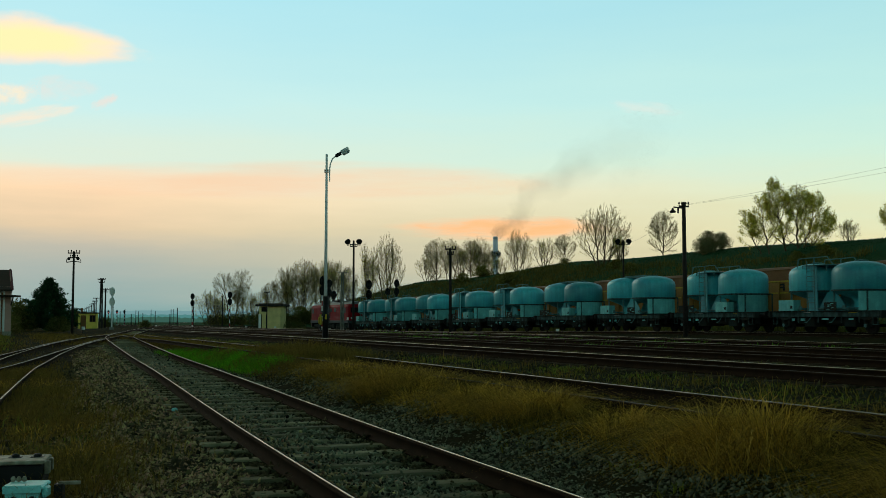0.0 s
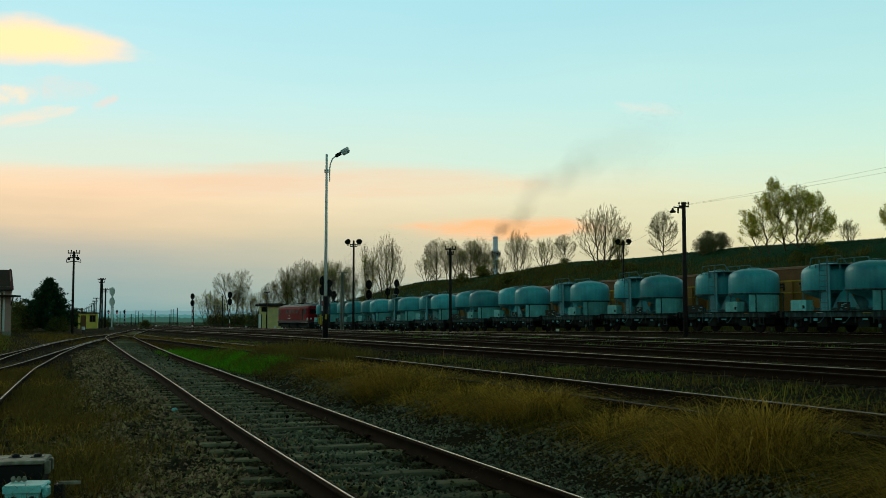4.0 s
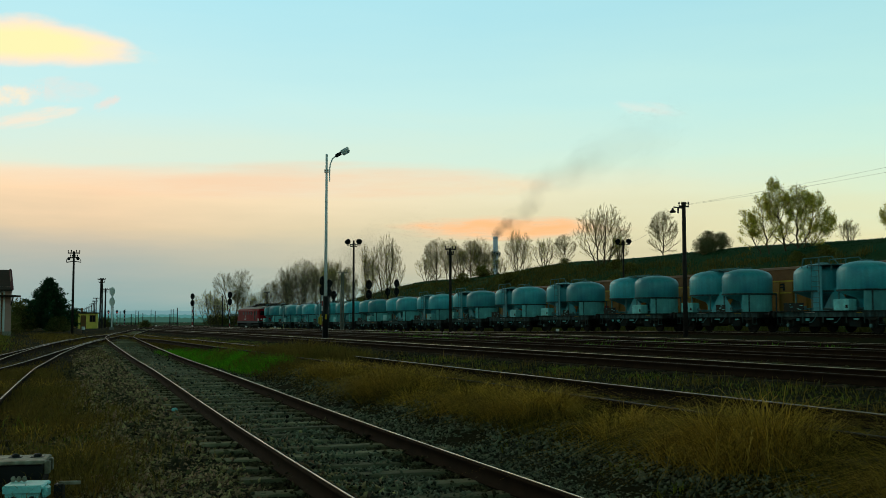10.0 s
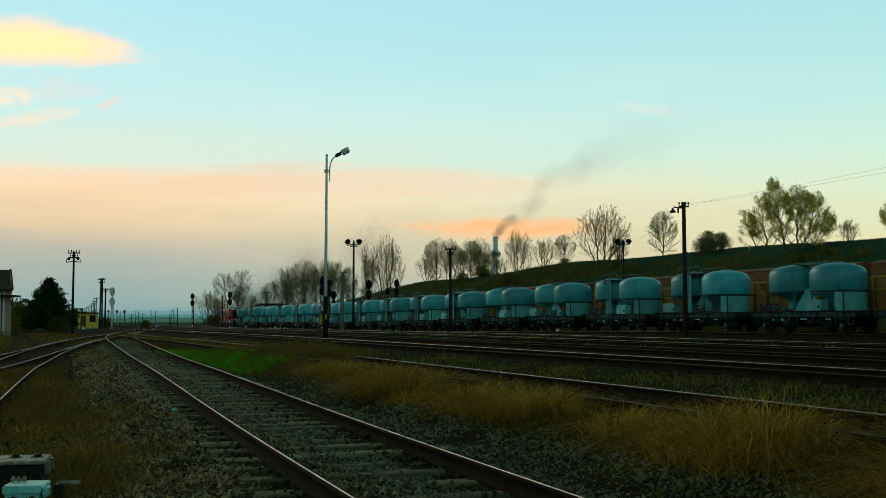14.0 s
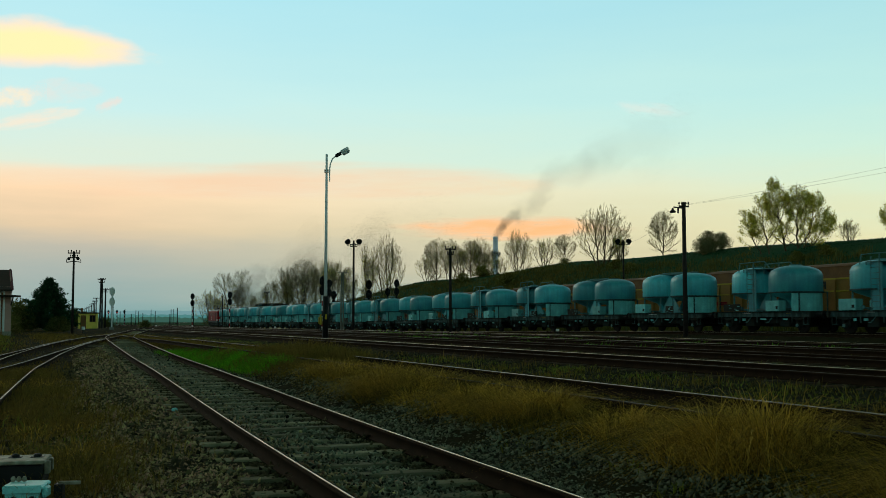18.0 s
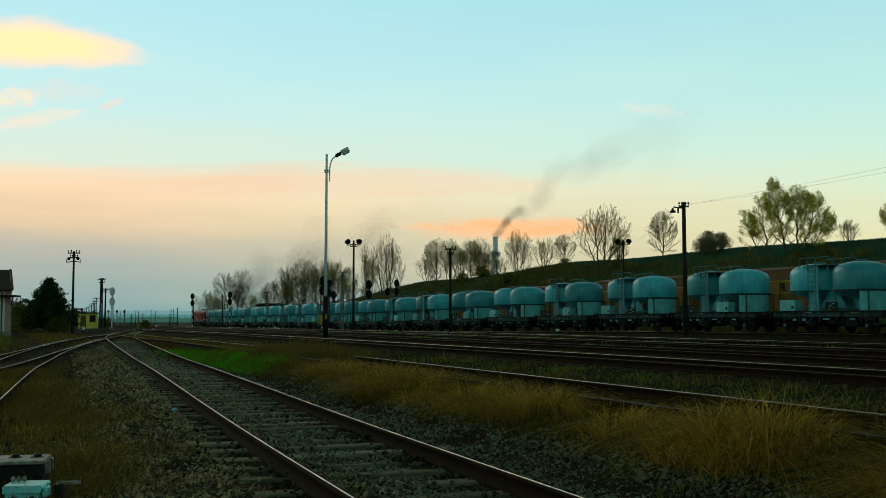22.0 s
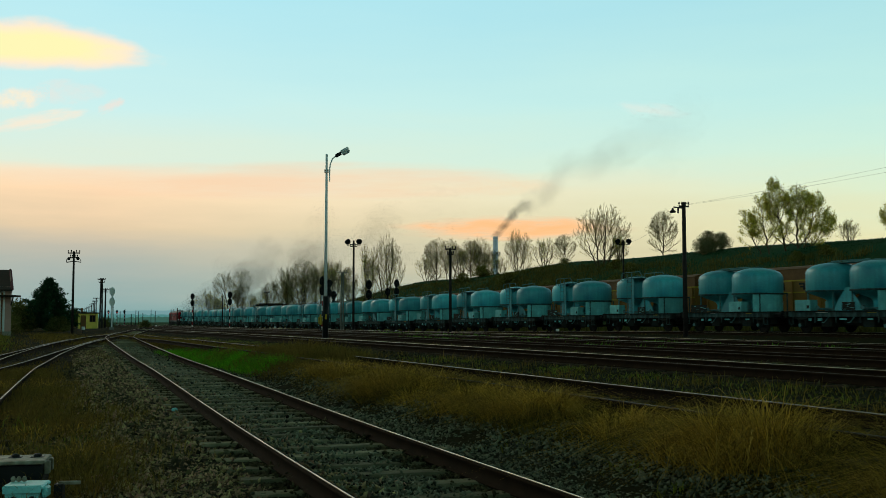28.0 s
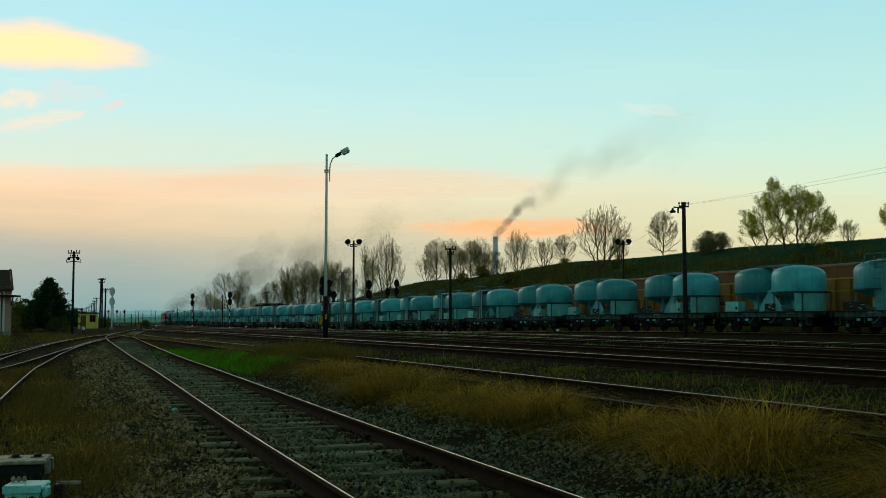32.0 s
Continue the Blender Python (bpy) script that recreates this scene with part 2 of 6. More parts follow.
M_SLOPE = mat("hillside_blades", (.028, .092, .040), 0.9, spots=(.052, .078, .028), scale=.06, grain=2, bump=0, island=.3, thin=.2, spec=.02)
M_BRUSH = mat("brushwood", (.155, .120, .030), 0.95, spots=(.09, .10, .028), scale=.12, grain=2, bump=0, island=.5, thin=.3, spec=.02)
M_WEED = mat("brown_weeds", (.19, .122, .026), 0.9, spots=(.10, .104, .02), scale=.7, grain=6, bump=0, island=.6, thin=.45, spec=.04)
M_TEAL = mat("pale_teal_enamel", (.27, .80, .79), 0.4, spots=(.2, .58, .6), scale=7, grain=60, mix=.6, spec=.3)
M_LID = mat("worn_lid_metal", (.36, .335, .25), 0.6, spots=(.11, .08, .045), scale=14, grain=80, mix=.85)
# pale lavender: the haze of distance is put into the base colour
M_CHIMNEY = mat("hazed_chimney_concrete", (.95, .84, .95), 0.9, spots=(.76, .74, .84), scale=.03, grain=.3, bump=0)
M_REDGLOW = glow("red_signal_light", (1.0, .12, .10, 1), 1.1)


# ============ mesh helpers ============
def mesh_ob(name, bm, material, smooth_shade=False):
    me = bpy.data.meshes.new(name)
    bm.to_mesh(me)
    bm.free()
    me.materials.append(material)
    if smooth_shade:
        me.shade_smooth()
    return new(name, me)


def part(name, bm, material, parent, label="", smooth_shade=False):
    ob = mesh_ob(name, bm, material, smooth_shade)
    ob.parent = parent
    if label:
        ob["label"] = label
    return ob


def again(ob, parent, m):
    """One more piece on the same mesh."""
    o = new(ob.name.split(".")[0], ob.data)
    o.parent = parent
    o.matrix_basis = m
    return o


def thing(name, m, label, category, group="", kind=""):
    ob = new(name)
    ob.empty_display_size = 0.3
    ob.matrix_basis = m
    return tagged(ob, label, category, group, kind)


def B():
    return bmesh.new()


def box(bm, x0, x1, y0, y1, z0, z1, bevel=0.0):
    r = bmesh.ops.create_cube(bm, size=1.0, matrix=Matrix.LocRotScale(((x0 + x1) / 2, (y0 + y1) / 2, (z0 + z1) / 2), None, (x1 - x0, y1 - y0, z1 - z0)))
    if bevel:
        es = {e for v in r["verts"] for e in v.link_edges}
        bmesh.ops.bevel(bm, geom=list(es), offset=bevel, segments=1, affect="EDGES")
    return bm


def tube(bm, a, b, r0, r1=None, n=8, caps=True):
    a, b = Vector(a), Vector(b)
    r1 = r0 if r1 is None else r1
    d = b - a
    turn = d.to_track_quat("Z", "Y").to_matrix().to_4x4()
    bmesh.ops.create_cone(bm, cap_ends=caps, segments=n, radius1=r0, radius2=r1, depth=d.length, matrix=Matrix.Translation((a + b) / 2) @ turn)
    return bm


def lathe(bm, rows, n=24, m=None):
    """rows of (radius, z), from below to the top."""
    m = m or Matrix()
    rings = []
    for r, z in rows:
        if r < 1e-4:
            rings.append([bm.verts.new(m @ Vector((0, 0, z)))])
        else:
            rings.append([bm.verts.new(m @ Vector((r * math.cos(2 * math.pi * i / n), r * math.sin(2 * math.pi * i / n), z))) for i in range(n)])
    for a, b in zip(rings[:-1], rings[1:]):
        for i in range(n):
            j = (i + 1) % n
            if len(a) == 1:
                bm.faces.new((a[0], b[j], b[i]))
            elif len(b) == 1:
                bm.faces.new((a[i], a[j], b[0]))
            else:
                bm.faces.new((a[i], a[j], b[j], b[i]))
    return bm


def prism(bm, outline, y0, y1):
    """An outline in x, z pushed from y0 to y1."""
    a = [bm.verts.new((x, y0, z)) for x, z in outline]
    b = [bm.verts.new((x, y1, z)) for x, z in outline]
    bm.faces.new(a)
    bm.faces.new(b[::-1])
    for i in range(len(a)):
        j = (i + 1) % len(a)
        bm.faces.new((a[j], a[i], b[i], b[j]))
    bmesh.ops.recalc_face_normals(bm, faces=bm.faces[:])
    return bm


def raw(name, verts, faces, material, parent=None, smooth_shade=False):
    """A mesh straight from number arrays; faces all of one size."""
    verts, faces = np.asarray(verts, dtype=np.float32), np.asarray(faces, dtype=np.int32)
    me = bpy.data.meshes.new(name)
    me.vertices.add(len(verts))
    me.vertices.foreach_set("co", verts.ravel())
    k = faces.shape[1]
    me.loops.add(faces.size)
    me.loops.foreach_set("vertex_index", faces.ravel())
    me.polygons.add(len(faces))
    me.polygons.foreach_set("loop_start", np.arange(0, faces.size, k, dtype=np.int32))
    me.update(calc_edges=True)
    me.materials.append(material)
    if smooth_shade:
        me.shade_smooth()
    ob = new(name, me)
    if parent:
        ob.parent = parent
    return ob
# ============ ground ============
def ladder_of(spec):
    out = []
    for a, b, step in spec:
        out += list(np.arange(a, b, step))
    return out


def build_ground():
    qs = ladder_of([(-4200, -600, 600), (-600, -120, 60), (-120, -20, 10), (-20, -2, 1), (-2, 10, .35), (10, 56, 1.5), (56, 130, 2.5), (130, 260, 13), (260, 900, 80), (900, 4600, 600)])
    ss = ladder_of([(-1500, -300, 300), (-300, -40, 20), (-40, 4, 2), (4, 30, .4), (30, 80, 1.5), (80, 400, 6), (400, 900, 50), (900, 4900, 400)])
    verts = []
    for s in ss:
        for q in qs:
            x, y = xy(s, q)
            z = gz(x, y) - .012
            if -3 < q < 30 and -5 < s < 60:
                z += noise.noise(Vector((s * 1.3, q * 1.3, 3))) * .03
            verts.append((x, y, z))
    n = len(qs)
    faces, hill = [], []
    for i in range(len(ss) - 1):
        for j in range(n - 1):
            k = i * n + j
            faces.append((k, k + 1, k + n + 1, k + n))
            hill.append(1 if (qs[j] >= 56 or qs[j] < -20 or ss[i] > 330) else 0)
    ob = raw("ground", verts, faces, M_SOIL, smooth_shade=True)
    ob.data.materials.append(M_HILL)
    ob.data.polygons.foreach_set("material_index", np.array(hill, dtype=np.int32))
    return tagged(ob, "dark gravelly yard soil rising to a grassy hillside", "ground", kind="structure")


ground = build_ground()


# ============ tracks ============
def curve_pts(pts, step):
    """A smooth line through (s, q) points, as even steps of (x, y) with a heading."""
    s, q = np.array([p[0] for p in pts], float), np.array([p[1] for p in pts], float)
    fine = np.linspace(s[0], s[-1], 1200)
    qf = np.interp(fine, s, q)
    span = 40
    pad = np.concatenate([2 * qf[0] - qf[span:0:-1], qf, 2 * qf[-1] - qf[-2:-span - 2:-1]])
    qf = np.convolve(pad, np.hanning(2 * span + 1) / np.hanning(2 * span + 1).sum(), "valid")
    P = np.array([xy(a, b) for a, b in zip(fine, qf)])
    d = np.concatenate([[0], np.cumsum(np.hypot(*np.diff(P, axis=0).T))])
    at = np.arange(0, d[-1], step)
    X, Y = np.interp(at, d, P[:, 0]), np.interp(at, d, P[:, 1])
    h = np.arctan2(np.gradient(Y), np.gradient(X))
    return X, Y, h


RAIL_SIDE = [(-.062, 0), (.062, 0), (.062, .012), (.010, .028), (.010, .110), (.034, .122), (.035, .145), (-.035, .145), (-.034, .122), (-.010, .110), (-.010, .028), (-.062, .012)]
RAIL_HEAD = [(-.020, .144), (.020, .144), (.020, .152), (.014, .1545), (-.014, .1545), (-.020, .152)]


def sweep(name, X, Y, h, off, profile, material, parent, lift):
    verts, faces, n = [], [], len(profile)
    for x, y, a in zip(X, Y, h):
        z = flat_z(x, y) + lift
        nx, ny = -math.sin(a), math.cos(a)
        for u, v in profile:
            verts.append((x + nx * (off + u), y + ny * (off + u), z + v))
    for i in range(len(X) - 1):
        for j in range(n):
            k = (j + 1) % n
            faces.append((i * n + j, i * n + k, (i + 1) * n + k, (i + 1) * n + j))
    return raw(name, verts, faces, material, parent)


def sleeper_mesh(material, length=2.45, width=.22):
    bm = B()
    box(bm, -length / 2, length / 2, -width / 2, width / 2, -.14, 0.0, .018)
    me = bpy.data.meshes.new("sleeper")
    bm.to_mesh(me)
    bm.free()
    me.materials.append(material)
    return me


SLEEPER_A, SLEEPER_B = sleeper_mesh(M_SLEEPER), sleeper_mesh(M_OLDWOOD)


def track(name, label, pts, pieces=(0, 0), head=M_RAILTOP, sleeper=SLEEPER_A, step=1.0, pitch=.70, polish=1.0, other=None, until=240):
    """One line of rails. pieces: the stretch of s in which each sleeper is a part of its own."""
    t = thing(name, Matrix(), label, "railway track", kind="structure")
    X, Y, h = curve_pts(pts, step)
    for off in (-.7525, .7525):
        sweep("rail", X, Y, h, off, RAIL_SIDE, M_RAIL, t, .017)
        sweep("rail_head", X, Y, h, off, [(u * polish, v) for u, v in RAIL_HEAD], other if other and off > 0 else head, t, .017)["label"] = "shiny worn running surface"
    X, Y, h = curve_pts(pts, pitch)
    rng = random.Random(len(name) * 7 + int(pts[0][1] * 10))
    verts, faces = [], []
    cube = [(-1, -1, -1), (1, -1, -1), (1, 1, -1), (-1, 1, -1), (-1, -1, 1), (1, -1, 1), (1, 1, 1), (-1, 1, 1)]
    quads = [(0, 3, 2, 1), (4, 5, 6, 7), (0, 1, 5, 4), (1, 2, 6, 5), (2, 3, 7, 6), (3, 0, 4, 7)]
    for x, y, a in zip(X, Y, h):
        s, q = sq(x, y)
        z = flat_z(x, y) + .022 + rng.uniform(-.014, .008)
        m = Matrix.LocRotScale((x, y, z), Euler((rng.uniform(-.01, .01), rng.uniform(-.012, .012), a + math.pi / 2 + rng.uniform(-.02, .02))), None)
        if pieces[0] <= s < pieces[1]:
            o = new("sleeper", sleeper)
            o.parent, o.matrix_basis = t, m
        elif s < until:
            k = len(verts)
            for cx, cy, cz in cube:
                verts.append(m @ Vector((cx * 1.22, cy * .12, cz * .06 - .06)))
            faces += [tuple(k + i for i in f) for f in quads]
    if verts:
        tagged(raw("sleepers", verts, faces, sleeper.materials[0], t), "far row of worn sleepers", kind="stuff")
    return t


LEFTT = [(-12, -3.0), (0, -1.95), (18, -.66), (22.3, -.34), (29.2, .2), (38.8, 1.3), (46, 2.35), (51, 3.25), (57, 4.5), (64, 5.95), (73, 7.8), (84, 9.6)]
LEFT2 = [(-6, -7.7), (18, -2.8), (30, -.5), (40, 1.15), (48, 2.55), (53, 3.5), (57, 4.3)]
MAINQ = 42.36


def shift(s):
    """The crossover by which the far end of the train's line swings to the next one, and its last curve."""
    return .15 * smooth(60, 100, s) - .5 * smooth(115, 190, s) + 3.2 * smooth(188, 250, s) + (max(0, s - 293) ** 2) / 520 if s < 345 else 2.85 + 5.2 + .2 * (s - 345)


track("track_near", "curving yard track with rusty rails and pale sleepers", NEAR, (4, 75), M_RAILTOP, SLEEPER_A, .8, polish=.38)
track("track_side", "side track joining at a turnout", LEFTT, (2, 62), M_RAILTOP, SLEEPER_B, .8, polish=.34)
track("track_siding", "weedy siding diverging from the side track", LEFT2, (0, 0), M_RAILTOP_DULL, SLEEPER_B, 1.0, polish=.6)
track("track_weedy", "weedy track half hidden in dry grass", [(-40, 7.1), (7, 7.2), (11, 7.32), (19, 7.48), (26, 7.65), (50, 7.75), (66, 7.6), (74, 8.1)], (2, 29), M_RAILTOP_DULL, SLEEPER_B, 1.0, polish=.7, other=M_RAILTOP_RUST, until=29)
track("track_second", "yard track with shining rails", [(-80, 12.85), (80, 12.85), (105, 13.3), (125, 15.9)], (0, 0), M_RAILTOP, SLEEPER_B, 2.0, polish=.6, other=M_RAILTOP_RUST)
track("track_third", "yard track with shining rails", [(-80, 17.6), (110, 17.6), (140, 18.5)], (0, 0), M_RAILTOP_RUST, SLEEPER_B, 2.0, polish=.6)
track("track_fourth", "yard track with shining rails", [(-80, 22.2), (140, 22.2), (170, 22.9)], (0, 0), M_RAILTOP_DULL, SLEEPER_B, 2.0, polish=.6, other=M_RAILTOP_RUST)
track("track_fifth", "yard track with shining rails", [(-80, 26.9), (150, 26.9), (230, 28.5), (420, 30.5)], (0, 0), M_RAILTOP, SLEEPER_B, 2.0, polish=.9, other=M_RAILTOP_RUST)
track("track_main", "through track under the cement train", [(s, MAINQ + shift(s)) for s in range(-260, 521, 10)], (0, 0), M_RAILTOP, SLEEPER_B, 2.0, polish=.6)
track("track_hillside", "back track under the ochre wagons", [(-80, 47.3), (150, 47.3), (215, 47.9)], (0, 0), M_RAILTOP_DULL, SLEEPER_B, 2.0)


# ============ ballast ============
def tie_spots():
    X, Y, h = curve_pts(NEAR, .70)
    return np.array([sq(x, y)[0] for x, y in zip(X, Y)])


TIES = tie_spots()


def stones(name, label, spots, material, parent=None):
    """Broken stone: spots is an array of x, y, z, radius."""
    rng = np.random.default_rng(len(spots))
    hull = np.array([(1, 0, 0), (0, 1, 0), (-1, 0, 0), (0, -1, 0), (0, 0, 1), (0, 0, -1)]) * 1.0
    tri = np.array([(0, 1, 4), (1, 2, 4), (2, 3, 4), (3, 0, 4), (1, 0, 5), (2, 1, 5), (3, 2, 5), (0, 3, 5)])
    n = len(spots)
    v = (hull[None] + rng.uniform(-.48, .48, (n, 6, 3))) * rng.uniform([.9, .55, .4], [1.6, 1.0, .75], (n, 3))[:, None]
    a, b = rng.uniform(0, 6.28, n), rng.uniform(-1.2, 1.2, n)
    ca, sa, cb, sb = np.cos(a), np.sin(a), np.cos(b), np.sin(b)
    x, y, z = v[..., 0], v[..., 1], v[..., 2]
    x, z = x * cb[:, None] - z * sb[:, None], x * sb[:, None] + z * cb[:, None]
    x, y = x * ca[:, None] - y * sa[:, None], x * sa[:, None] + y * ca[:, None]
    v = np.stack([x, y, z], -1) * spots[:, 3][:, None, None] + spots[:, :3][:, None]
    f = (tri[None] + (np.arange(n) * 6)[:, None, None]).reshape(-1, 3)
    return tagged(raw(name, v.reshape(-1, 3), f, material, parent), label, "gravel", kind="stuff")


def strew(s0, s1, a, b, density, r0, r1, follow, seed, bare=None):
    """Stones over s0..s1, from a to b across (from the near track's middle, where follow)."""
    rng = np.random.default_rng(seed)
    n = int((s1 - s0) * (b - a) * density)
    s, k = rng.uniform(s0, s1, n), rng.uniform(a, b, n)
    out = []
    for i in range(n):
        q = near_q(s[i]) + k[i] if follow else k[i]
        if bare and bare(s[i], k[i], rng):
            continue
        x, y = xy(s[i], q)
        r = rng.uniform(r0, r1)
        lift = -.012
        if follow and abs(k[i]) < 1.9:
            lift = -.016 - .01 * smooth(1.2, 1.9, abs(k[i]))
            if abs(k[i]) < 1.27 and np.abs(TIES - s[i] - .05 * k[i]).min() < .13:
                lift = .024
        out.append((x, y, flat_z(x, y) + lift + rng.uniform(-.024, .018), r))
    return out


def in_track(s, k, rng):
    on_sleeper = abs(k) < 1.27 and np.abs(TIES - s - .05 * k).min() < .15
    edge = 2.75 + .5 * noise.noise(Vector((s * .4, k * .1, 0)))
    return (on_sleeper and rng.random() < .95 - (.12 + .50 * (1 - smooth(10, 17, s)) * smooth(-1.0, -.6, k)) * smooth(-.25, .3, noise.noise(Vector((s * .8, k * 1.1, 7))))) or (k > 1.9 and rng.random() < (k - 1.9) / 2.0) or (k < -edge + .4 and rng.random() < .55)


bed = strew(-7, 4.6, -3.4, 2.7, 160, .018, .04, True, 9, in_track) + strew(4.6, 9.5, -3.4, 2.7, 1900, .011, .029, True, 1, in_track) + strew(9.5, 15, -3.2, 2.7, 1150, .013, .033, True, 2, in_track)
bed += strew(15, 26, -3.0, 2.6, 480, .016, .040, True, 3, in_track) + strew(26, 50, -2.6, 2.2, 150, .026, .050, True, 4, in_track)
bed = np.array(bed)
beside = np.array([sq(x, y)[1] - near_q(sq(x, y)[0]) for x, y in bed[:, :2]])
turn_ = np.random.default_rng(5).normal(0, .35, len(bed))
# near side of each rail: oil stain and rail shade in the colour
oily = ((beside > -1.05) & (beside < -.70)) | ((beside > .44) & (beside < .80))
stones("ballast", "dark ballast along the rails, oil stain and painted rail shade", bed[oily], M_STONE_DARK)
bed, beside, turn_ = bed[~oily], beside[~oily], turn_[~oily]
stones("ballast", "brown broken stone ballast on the path side of the track", bed[beside + turn_ < -.5], M_STONE)
stones("ballast", "grey-green broken stone ballast in and beside the track", bed[beside + turn_ >= -.5], M_STONE_GREY)
yard = strew(4, 26, 6.3, 8.3, 60, .02, .04, False, 5) + strew(4, 40, 9.2, 14.4, 35, .022, .046, False, 6) + strew(8, 50, 14.4, 28, 9, .03, .06, False, 7)
yard += strew(10, 46, -2.5, 2.2, 70, .025, .048, False, 8)
stones("yard_gravel", "dark oily gravel between the yard tracks", np.array(yard), M_STONE_DARK)
# ============ the cement train ============
LINE = math.degrees(TURN) + 90
PITCH, FIRST = 9.5957, 44.136


def gone(t):
    """Metres that the train has covered since the start."""
    k = t / 16
    return 71.09 * k + 6.158 * k ** 2 + 4.042 * k ** 3 - 1.3555 * k ** 4


def on_line(s):
    a, b = Vector(xy(s - 2, MAINQ + shift(s - 2))), Vector(xy(s + 2, MAINQ + shift(s + 2)))
    x, y = xy(s, MAINQ + shift(s))
    return pose(x, y, flat_z(x, y) + .172, 0, 0, math.degrees(math.atan2(b.y - a.y, b.x - a.x)))


SILO_LOW = [(.36, 1.27), (.38, 1.72), (.5, 1.9), (.95, 2.07), (1.3, 2.2), (1.48, 2.31)]
SILO_SIDE = [(1.48, 2.31), (1.5, 2.35), (1.5, 3.26), (1.485, 3.36), (1.43, 3.5), (1.32, 3.61), (1.12, 3.72), (.8, 3.82), (.42, 3.88), (0, 3.9)]


def wheelset(parent, x):
    bm = B()
    for side in (-1, 1):
        m = Matrix.Translation((0, side * .7525, 0)) @ Matrix.Rotation(-side * math.pi / 2, 4, "X")
        lathe(bm, [(0, -.07), (.46, -.07), (.46, -.03), (.43, .0), (.43, .065), (.36, .065), (.34, .03), (.14, .03), (.12, .09), (0, .09)], 20, m)
    tube(bm, (0, -1.0, 0), (0, 1.0, 0), .075, n=10)
    o = part("wheelset", bm, M_WHEEL, parent)
    o.location = (x, 0, .46)
    return o


def running_gear(w, half, base):
    """Frame, buffers, axle boxes and wheels of a two-axled wagon."""
    bm = B()
    for side in (-1, 1):
        box(bm, -half + .62, half - .62, side * 1.06 - .06, side * 1.06 + .06, .92, 1.2, .012)
    for x in (-2.2, -.8, .8, 2.2):
        box(bm, x - .06, x + .06, -1.0, 1.0, .96, 1.16)
    part("underframe", bm, M_SOLEBAR, w, "dirty teal steel frame")
    bm = B()
    box(bm, -half + .62, half - .62, -1.25, 1.25, 1.2, 1.25, .01)
    part("deck", bm, M_STEEL_DARK, w)
    for end in (-1, 1):
        bm = B()
        x = end * (half - .6)
        box(bm, min(x, x - end * .14), max(x, x - end * .14), -1.3, 1.3, .88, 1.24, .012)
        part("headstock", bm, M_STEEL_DARK, w)
        for side in (-1, 1):
            bm = B()
            tube(bm, (x, side * .875, 1.05), (x + end * .38, side * .875, 1.05), .1, n=12)
            tube(bm, (x + end * .38, side * .875, 1.05), (x + end * .58, side * .875, 1.05), .075, n=12)
            tube(bm, (x + end * .565, side * .875, 1.05), (x + end * .6, side * .875, 1.05), .225, n=16)
            part("buffer", bm, M_BLACK, w)
        bm = B()
        tube(bm, (x, 0, 1.02), (x + end * .6, 0, .93), .05, n=8)
        box(bm, min(x, x + end * .2), max(x, x + end * .2), -.08, .08, .96, 1.1)
        part("coupling", bm, M_BLACK, w)
    for x in (-base, base):
        for side in (-1, 1):
            bm = B()
            y0, y1 = sorted((side * .98, side * 1.2))
            box(bm, x - .13, x + .13, y0, y1, .33, .6, .03)
            for i in range(4):
                box(bm, x - .6 + .12 * i, x + .6 - .12 * i, side * 1.08 - .05, side * 1.08 + .05, .86 - .035 * i, .89 - .035 * i)
            for k in (-1, 1):
                prism(bm, [(x + k * .2, .92), (x + k * .34, .92), (x + k * .24, .4), (x + k * .17, .4)], *sorted((side * 1.0, side * 1.03)))
            axle = part("axle_box", bm, M_STEEL_DARK, w)
            bm = B()
            tube(bm, (x, side * 1.2, .46), (x, side * 1.23, .46), .095, n=10)
            part("bearing_cap", bm, M_LADDER, axle, "pale bearing cap")
    return [wheelset(w, -base), wheelset(w, base)]


def bars(bm, x, z, n, y, rng, wide=.34, gap=.07, tall=.026):
    for i in range(n):
        box(bm, x, x + wide * rng.uniform(.45, 1), y, y + .006, z - i * gap - tall, z - i * gap)


